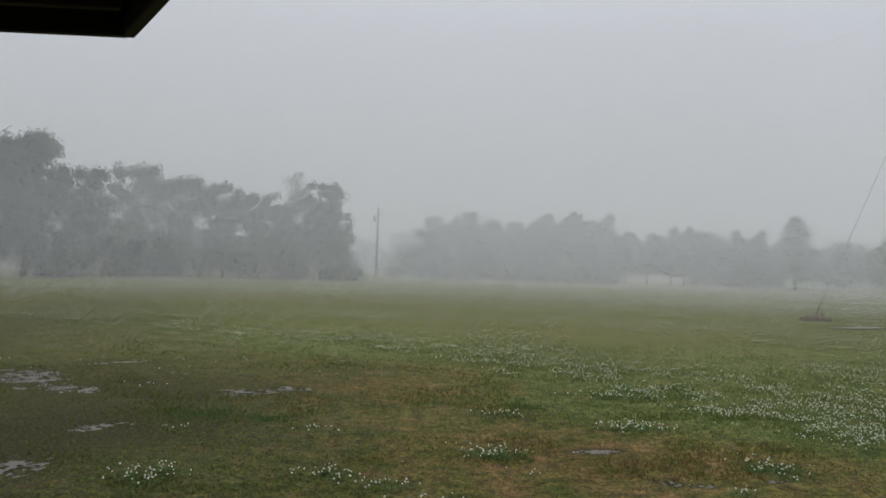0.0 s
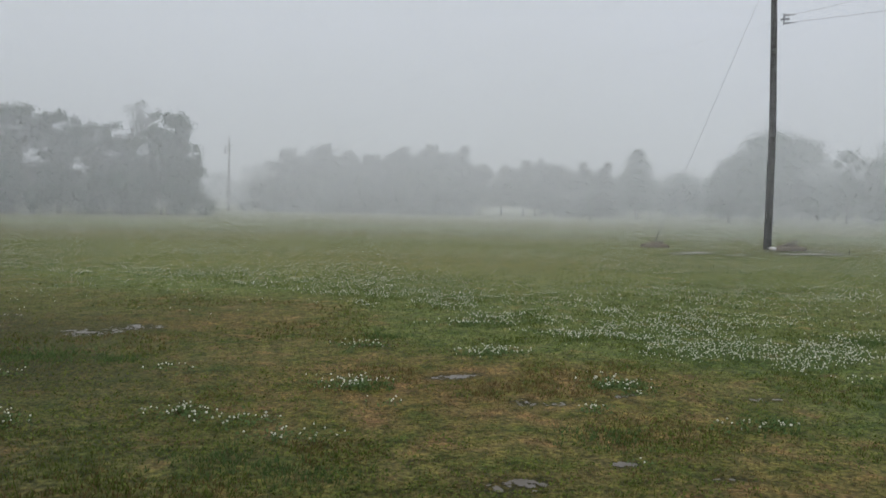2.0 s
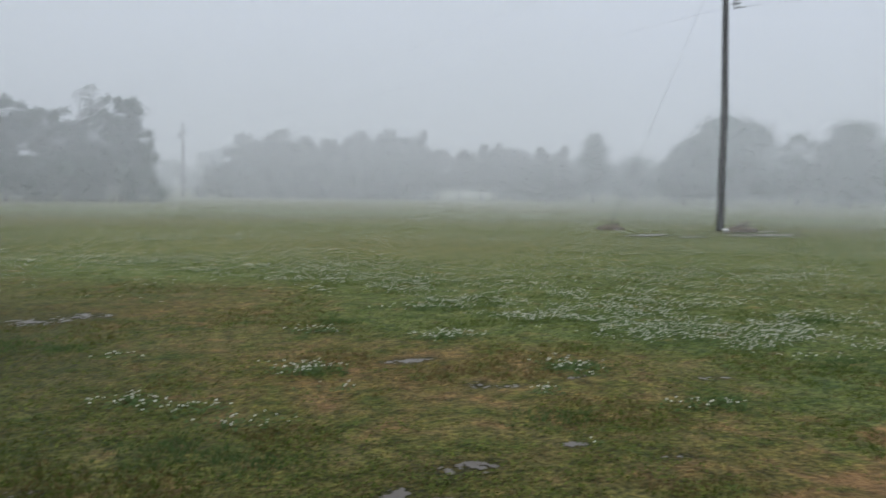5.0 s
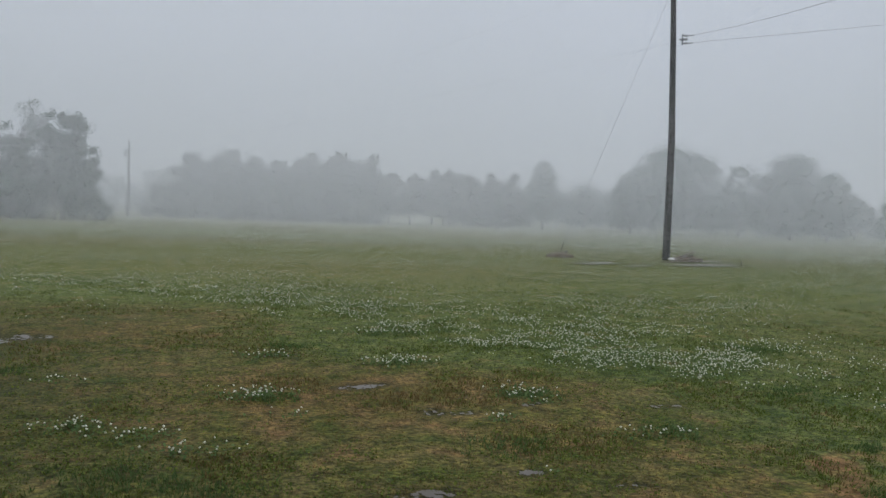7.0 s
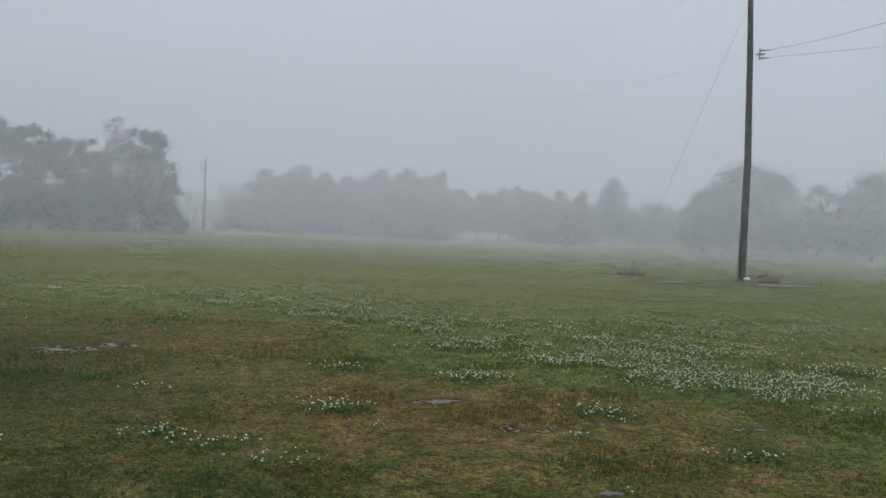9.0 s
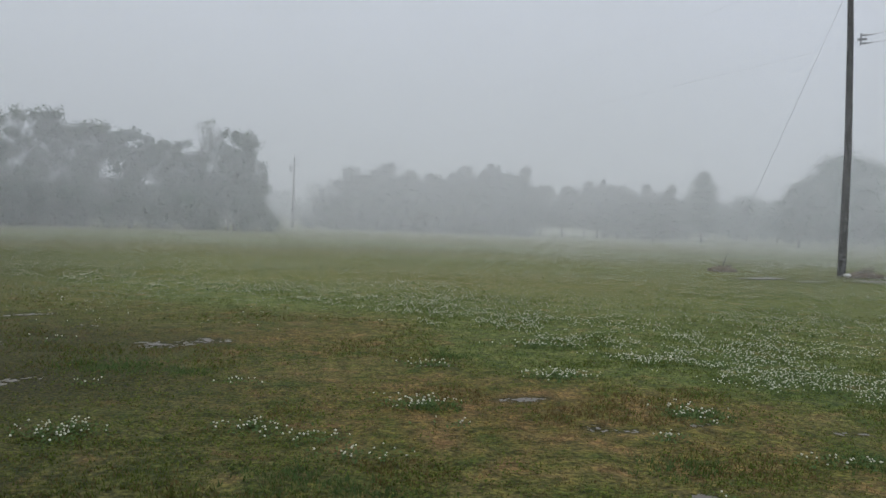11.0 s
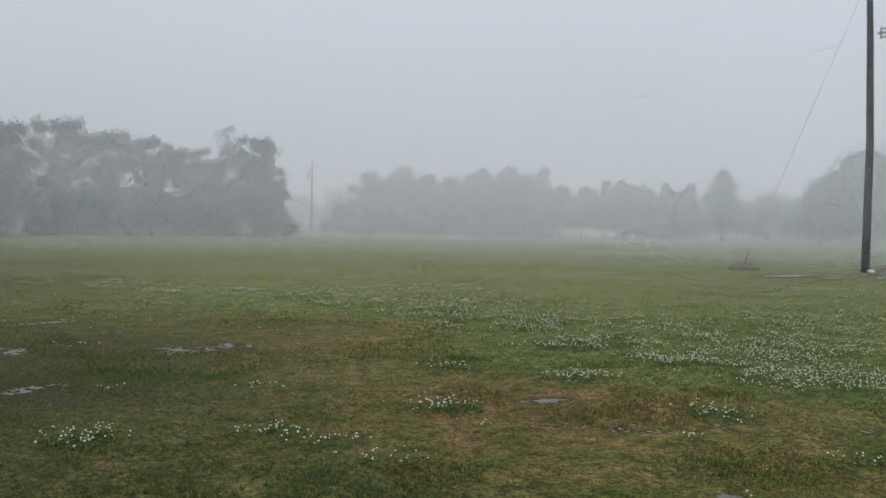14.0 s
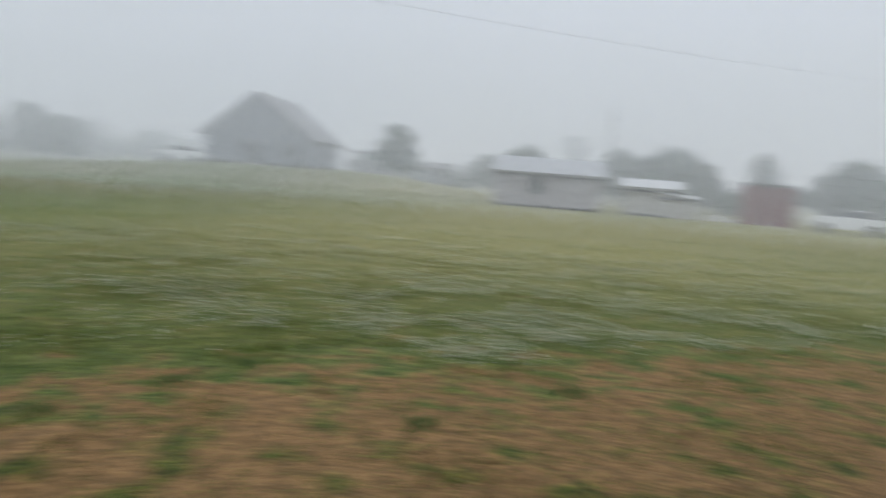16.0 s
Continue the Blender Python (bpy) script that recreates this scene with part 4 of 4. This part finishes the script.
def carport():
    x, y = place_of(87.35, 98)
    root = thing("carport", (x, y, float(rise(x, y))), -87.8, "open carport with a thin dark flat roof", "carport")
    part("roof", slab(-3.0, 3.0, -1.8, 1.8, 2.35, 2.5, 0.02), M_DARK, root, "thin dark roof")
    for a in (-2.8, 2.8):
        for c in (-1.6, 1.6):
            part("post", slab(a - 0.06, a + 0.06, c - 0.06, c + 0.06, -0.1, 2.36), M_WHITE, root)
    part("back_panel", slab(-2.9, 2.9, 1.62, 1.7, 0, 1.5), M_WHITE, root)


carport()


def block_stack():
    x, y = place_of(111.6, 57.5)
    root = thing("block_stack", (x, y, 0), -109, "low stack of pale concrete blocks on the turf", "block stack")
    for k in range(6):
        for r in range(2 if k < 4 else 1):
            part("block", slab(-1.25 + k * 0.42 + 0.05 * r, -0.86 + k * 0.42 + 0.05 * r, -0.1, 0.1, 0.195 * r + 0.0, 0.195 * r + 0.19, 0.01), M_STONE, root)


block_stack()
gable_shed("far_shed", 92.0, 98, 3.9, 3.0, 1.75, 2.5, M_GREYSIDE, M_ROOFING, "small dark grey shed in the far yard", openings=(("door", 0.5, 0.9, 1.7, 0.03),))
heap("brush_pile", *place_of(76.2, 70), 2.4, 0.30, 9, "low dark heap of soil and brush in the turf", M_SOIL, 6)


def car(az, dist, turn, label):
    x, y = place_of(az, dist)
    root = thing("car", (x, y, float(rise(x, y))), turn, label, "car", "parked cars")
    outline = [(-2.25, 0.35), (-2.28, 0.75), (-2.1, 0.95), (-1.0, 1.0), (-0.35, 1.02), (1.55, 1.0), (2.1, 0.95), (2.27, 0.7), (2.22, 0.35), (1.85, 0.3), (1.72, 0.55), (1.35, 0.68), (0.98, 0.55), (0.85, 0.3), (-0.95, 0.3), (-1.08, 0.55), (-1.4, 0.68), (-1.75, 0.55), (-1.88, 0.3)]
    bm = prism(outline, 1.72)
    bmesh.ops.translate(bm, verts=bm.verts[:], vec=(0, -0.86, 0))
    bmesh.ops.bevel(bm, geom=bm.edges[:], offset=0.04, segments=2, affect="EDGES")
    body = part("body", bm, M_CARPAINT, root, "white painted body", smooth=False)
    bm = bmesh.new()
    lo = [bm.verts.new(v) for v in ((-1.15, -0.80, 0.99), (1.65, -0.80, 0.99), (1.65, 0.80, 0.99), (-1.15, 0.80, 0.99))]
    hi = [bm.verts.new(v) for v in ((-0.40, -0.62, 1.40), (1.05, -0.62, 1.40), (1.05, 0.62, 1.40), (-0.40, 0.62, 1.40))]
    for i in range(4):
        bm.faces.new((lo[i], lo[(i + 1) % 4], hi[(i + 1) % 4], hi[i]))
    bm.faces.new(hi), bm.faces.new(lo)
    bmesh.ops.recalc_face_normals(bm, faces=bm.faces[:])
    part("windows", bm, M_GLASS, root, "dark glass")
    part("roof", slab(-0.44, 1.09, -0.64, 0.64, 1.39, 1.46, 0.03), M_CARPAINT, root)
    for px in (-0.42, 0.45, 1.12):
        for s in (-1, 1):
            part("pillar", rod([(px * 1.35 - 0.05, s * 0.79, 1.0), (px, s * 0.63, 1.41)], 0.035, 6), M_CARPAINT, root)
    for wx in (-1.41, 1.35):
        for s in (-1, 1):
            wheel = part("wheel", rod([(wx, s * 0.64, 0.32), (wx, s * 0.68, 0.32), (wx, s * 0.82, 0.32), (wx, s * 0.86, 0.32)], [0.28, 0.32, 0.32, 0.28], 20), M_TYRE, root)
            part("rim", rod([(wx, s * 0.85, 0.32), (wx, s * 0.875, 0.32)], [0.2, 0.17], 16), M_STEEL, wheel)
    for s in (-1, 1):
        part("headlight", slab(-2.29, -2.2, s * 0.62 - 0.16, s * 0.62 + 0.16, 0.66, 0.82, 0.02), M_LAMP, body)
        part("tail_light", slab(2.18, 2.285, s * 0.62 - 0.14, s * 0.62 + 0.14, 0.66, 0.82, 0.02), M_RED, body)
    part("bumper", slab(-2.32, -2.2, -0.8, 0.8, 0.32, 0.52, 0.03), M_CARPAINT, body)
    return root


car(74.6, 78, -74, "white car parked on the turf by the house")
car(119.3, 54, -118, "white car parked on the turf past the red shed")


# ---- flowers and turf ----
HEAD = []
for z, r, k in ((-0.6, 0.75, 5), (0.25, 1.0, 5)):
    HEAD += [(r * math.cos(6.283 * (i + (z > 0) * 0.5) / k), r * math.sin(6.283 * (i + (z > 0) * 0.5) / k), z) for i in range(k)]
HEAD.append((0, 0, 1.0))
HEAD = np.array(HEAD)
HEAD_F = np.array([[i, (i + 1) % 5, 5 + i] for i in range(5)] + [[(i + 1) % 5, 5 + (i + 1) % 5, 5 + i] for i in range(5)] + [[5 + i, 5 + (i + 1) % 5, 10] for i in range(5)])


def flower_mesh(name, x, y, g, leaves=3.0, size=1.0):
    """Clover heads on stems, over low leaves."""
    n = len(x)
    z0 = height(x, y)
    hh = g.uniform(0.035, 0.085, n)
    r = g.uniform(0.0068, 0.0120, n) * size
    c = np.stack([x + g.normal(0, 0.01, n), y + g.normal(0, 0.01, n), z0 + hh], -1)
    tilt = g.normal(0, 0.25, (n, 2))
    v = HEAD[None] * r[:, None, None] * np.array([1, 1, 0.9])
    v[:, :, 0] += v[:, :, 2] * tilt[:, :1]
    v[:, :, 1] += v[:, :, 2] * tilt[:, 1:]
    v = (v + c[:, None]).reshape(-1, 3)
    f = (HEAD_F[None] + (np.arange(n) * 11)[:, None, None]).reshape(-1, 3)
    slots = np.zeros(len(f), int)
    b = np.stack([x, y, z0 - 0.01], -1)
    s = 0.0022
    sv = np.stack([b + [s, 0, 0], b - [s, 0, 0], c + [0, 0, -0.006]], 1).reshape(-1, 3)
    sf = np.arange(n * 3).reshape(-1, 3) + len(v)
    v, f = np.vstack([v, sv]), np.vstack([f, sf])
    slots = np.concatenate([slots, np.ones(n, int)])
    m = int(n * leaves)
    k = g.integers(0, n, m)
    lx, ly = x[k] + g.normal(0, 0.07, m), y[k] + g.normal(0, 0.07, m)
    lv, lf = leaf_quads(lx, ly, g, 0.010, 0.012, 0.05)
    f = np.vstack([f, lf + len(v)])
    v = np.vstack([v, lv])
    slots = np.concatenate([slots, np.ones(len(lf), int)])
    return mesh_from(name, v, f, [M_PETAL, M_CLOVER], slots)


def leaf_quads(x, y, g, size, z0, z1):
    """Small round leaves lying nearly flat, each a folded diamond."""
    n = len(x)
    c = np.stack([x, y, height(x, y) + g.uniform(z0, z1, n)], -1)
    t = g.uniform(0, 6.283, n)
    s = size * g.uniform(0.6, 1.5, n)
    a = np.stack([np.cos(t), np.sin(t), g.normal(0, 0.45, n)], -1) * s[:, None]
    e = np.stack([-np.sin(t), np.cos(t), g.normal(0, 0.45, n)], -1) * s[:, None] * 0.8
    v = np.stack([c - a, c + e, c + a, c - e], 1).reshape(-1, 3)
    k = np.arange(n)[:, None] * 4
    return v, np.concatenate([k + [0, 1, 2], k + [0, 2, 3]])


def blades(x, y, g, tall, per=3):
    """Narrow grass blades, several to a tuft."""
    n = len(x) * per
    x, y = np.repeat(x, per) + g.normal(0, 0.014, n), np.repeat(y, per) + g.normal(0, 0.014, n)
    h = np.repeat(tall, per) * g.uniform(0.5, 1.3, n)
    t = g.uniform(0, 6.283, n)
    lean = h * g.uniform(0.15, 0.9, n)
    u = g.uniform(0, 6.283, n)
    w = 0.0028 + 0.045 * h
    b = np.stack([x, y, height(x, y) - 0.006], -1)
    d = np.stack([np.cos(t) * w, np.sin(t) * w, np.zeros(n)], -1)
    tip = b + np.stack([np.cos(u) * lean, np.sin(u) * lean, h], -1)
    v = np.stack([b - d, b + d, tip], 1).reshape(-1, 3)
    return v, np.arange(n * 3).reshape(-1, 3)


def wedge(g, n, r0, r1, power=1.0, a0=-33, a1=124):
    """Points over the part of the field that lies open before the porch, denser near it."""
    r = r0 * (r1 / r0) ** (g.random(n) ** power)
    a = np.radians(g.uniform(a0, a1, n))
    return r * np.sin(a), r * np.cos(a)


# x, y, half length, half width, heads
CLUMPS = [(-1.78, 5.95, 0.34, 0.26, 52), (-0.42, 6.12, 0.27, 0.2, 30), (-0.04, 5.75, 0.26, 0.18, 20), (0.40, 5.32, 0.3, 0.12, 20), (0.95, 6.95, 0.3, 0.2, 56), (2.65, 8.2, 0.44, 0.28, 75),
          (3.05, 10.4, 0.7, 0.25, 75), (3.33, 6.5, 0.24, 0.34, 46), (2.74, 5.68, 0.17, 0.06, 12), (3.86, 4.98, 0.3, 0.12, 20), (1.3, 8.8, 0.36, 0.2, 22), (-2.1, 7.7, 0.32, 0.1, 6), (-0.7, 7.75, 0.25, 0.14, 11),
          (1.18, 6.1, 0.16, 0.08, 5), (2.55, 4.35, 0.1, 0.1, 2), (-3.2, 10.3, 0.4, 0.1, 6)]
for i, (cx, cy, a, c, n) in enumerate(CLUMPS):
    g = np.random.default_rng(300 + i)
    cx, cy = cx * 0.965, cy * 0.965
    x, y = cx + np.clip(g.normal(0, 0.5, n), -1.2, 1.2) * a, cy + np.clip(g.normal(0, 0.5, n), -1.2, 1.2) * c
    tagged(new("clover_clump", flower_mesh("clover_clump", x, y, g, 9.0, 0.86)), "clump of white clover in flower in the turf", "clover", "clover clumps", "stuff")

g = np.random.default_rng(41)
x, y = wedge(g, 260000, 4.5, 60, 0.85, -33, 124)
s = side(x, y)
r = np.hypot(x, y)
patch = field(x, y, 1.6) * 0.6 + field(x, y, 4.0) * 0.4
lump = np.exp(-(((x - 5.6) / 1.9) ** 2 + ((y - 8.0) / 1.9) ** 2))
strip = smooth(-0.3, 0.3, s) * (1 - smooth(2.2, 7.0, s)) * smooth(7, 10, y)
far = smooth(1, 5, s) * smooth(0.45, 0.72, field(x, y, 0.33)) * 0.55 + 0.06 * smooth(10, 16, y)
east = smooth(0.0, 1.0, s) * (1 - smooth(-1, 6, y)) * (1 - smooth(18, 36, x)) * (0.2 + smooth(0.36, 0.62, field(x, y, 0.5))) * 1.3
keep = np.clip(lump * 1.5 * smooth(0.0, 0.35, s) + strip * 1.0 + far * 1.3 + east, 0, 1) * smooth(0.36, 0.62, patch)
keep *= 0.82
ok = g.random(len(x)) < keep
tagged(new("clover_flowers", flower_mesh("clover_flowers", x[ok], y[ok], g, 1.8, 0.74)), "broad drift of white clover flowers across the turf", "clover", kind="stuff")

g = np.random.default_rng(42)
x, y = wedge(g, 170000, 2.6, 18, 0.8)
ok = (g.random(len(x)) > bare(x, y) * 1.05) & (wetness(x, y) < 0.45 + 0.75 * g.random(len(x))) & (field(x, y, 3.0) > 0.26)
x, y = x[ok], y[ok]
dry = g.random(len(x)) < dryness(x, y) * 0.92
lush = field(x, y, 1.3)
tall = 0.012 + 0.022 * smooth(0.5, 0.85, lush) + 0.012 * g.random(len(x))
v, f = blades(x[~dry], y[~dry], g, tall[~dry])
tagged(new("grass", mesh_from("grass", v, f, [M_GRASS])), "short wet green grass", "grass", kind="stuff")
v, f = blades(x[dry], y[dry], g, tall[dry] * 0.9)
tagged(new("dry_grass", mesh_from("dry_grass", v, f, [M_DRYGRASS])), "short straw-brown grass", "grass", kind="stuff")

g = np.random.default_rng(43)
x, y = wedge(g, 400000, 2.6, 15, 0.75)
k = smooth(0.35, 0.6, field(x, y, 0.9) * 0.6 + field(x, y, 3.3) * 0.4) * (1 - bare(x, y)) * (1 - wetness(x, y)) * (1 - 0.5 * dryness(x, y)) * (0.5 + 0.5 * smooth(-3.0, 0.5, x)) * (0.25 + 1.1 * smooth(0.42, 0.62, field(x, y, 15.0)))
ok = g.random(len(x)) < k
v, f = leaf_quads(x[ok], y[ok], g, 0.0074, 0.006, 0.030)
tagged(new("low_clover", mesh_from("low_clover", v, f, [M_CREEPER])), "low creeping clover leaves between the grass", "clover", kind="stuff")

# lusher weed tufts: x, y, radius
TUFTS = [(2.46, 4.86, 0.34), (3.86, 4.9, 0.3), (-1.95, 8.4, 0.6), (-1.2, 8.15, 0.25), (1.05, 6.6, 0.25), (3.35, 6.3, 0.3), (5.0, 4.15, 0.15), (5.35, 3.5, 0.3), (6.0, 2.9, 0.18), (5.75, 1.35, 0.22), (6.35, 0.95, 0.16),
         (4.9, 1.9, 0.14), (5.1, -0.4, 0.18), (6.2, -1.6, 0.25), (4.3, 3.4, 0.15), (1.6, 9.2, 0.35), (7.4, 8.2, 0.5), (5.9, 5.9, 0.4), (-0.1, 4.7, 0.4), (0.4, 4.4, 0.35)]
g = np.random.default_rng(44)
for tx, ty, tr in TUFTS:
    n = int(40 + 420 * tr * tr * 3)
    x, y = tx + g.normal(0, tr * 0.5, n), ty + g.normal(0, tr * 0.4, n)
    v, f = blades(x, y, g, np.full(n, 0.045) * (0.6 + 0.6 * g.random(n)), 3)
    tagged(new("weed_tuft", mesh_from("weed_tuft", v, f, [M_CLOVER])), "tuft of longer dark green grass and weeds", "grass tuft", "grass tufts", "stuff")

g = np.random.default_rng(45)
x, y = wedge(g, 26000, 15, 75, 0.9)
ok = smooth(0.4, 0.7, field(x, y, 0.5)) > g.random(len(x)) * 1.1
v, f = blades(x[ok], y[ok], g, np.full(ok.sum(), 0.05), 3)
tagged(new("field_grass", mesh_from("field_grass", v, f, [M_GRASS])), "grass of the open field", "grass", kind="stuff")


# ---- rain haze: hair-fine white strands stand in for it, thickening with distance ----
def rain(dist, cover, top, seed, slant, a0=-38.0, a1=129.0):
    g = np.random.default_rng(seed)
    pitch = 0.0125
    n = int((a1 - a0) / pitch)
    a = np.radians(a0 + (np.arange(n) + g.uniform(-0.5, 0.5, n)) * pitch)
    # Haze cut between bearings 20 and 54, so the far trees read darker.
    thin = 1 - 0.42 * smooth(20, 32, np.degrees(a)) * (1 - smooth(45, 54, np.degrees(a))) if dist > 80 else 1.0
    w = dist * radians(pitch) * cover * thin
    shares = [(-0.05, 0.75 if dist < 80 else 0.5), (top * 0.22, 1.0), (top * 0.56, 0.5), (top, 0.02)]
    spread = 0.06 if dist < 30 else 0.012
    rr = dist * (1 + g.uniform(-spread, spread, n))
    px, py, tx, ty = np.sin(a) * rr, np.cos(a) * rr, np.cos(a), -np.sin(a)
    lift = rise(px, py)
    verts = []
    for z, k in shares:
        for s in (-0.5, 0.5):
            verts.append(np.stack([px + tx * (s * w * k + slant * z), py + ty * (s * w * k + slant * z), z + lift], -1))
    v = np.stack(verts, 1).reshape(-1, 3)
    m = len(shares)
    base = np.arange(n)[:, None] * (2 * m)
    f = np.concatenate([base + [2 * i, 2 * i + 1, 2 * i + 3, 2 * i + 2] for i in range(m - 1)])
    ob = new("rain", mesh_from("rain", v, f, [M_HAZE]))
    tagged(ob, "ring of fine white strands standing in for rain haze over the field", "rain", "rain over the field", "stuff")


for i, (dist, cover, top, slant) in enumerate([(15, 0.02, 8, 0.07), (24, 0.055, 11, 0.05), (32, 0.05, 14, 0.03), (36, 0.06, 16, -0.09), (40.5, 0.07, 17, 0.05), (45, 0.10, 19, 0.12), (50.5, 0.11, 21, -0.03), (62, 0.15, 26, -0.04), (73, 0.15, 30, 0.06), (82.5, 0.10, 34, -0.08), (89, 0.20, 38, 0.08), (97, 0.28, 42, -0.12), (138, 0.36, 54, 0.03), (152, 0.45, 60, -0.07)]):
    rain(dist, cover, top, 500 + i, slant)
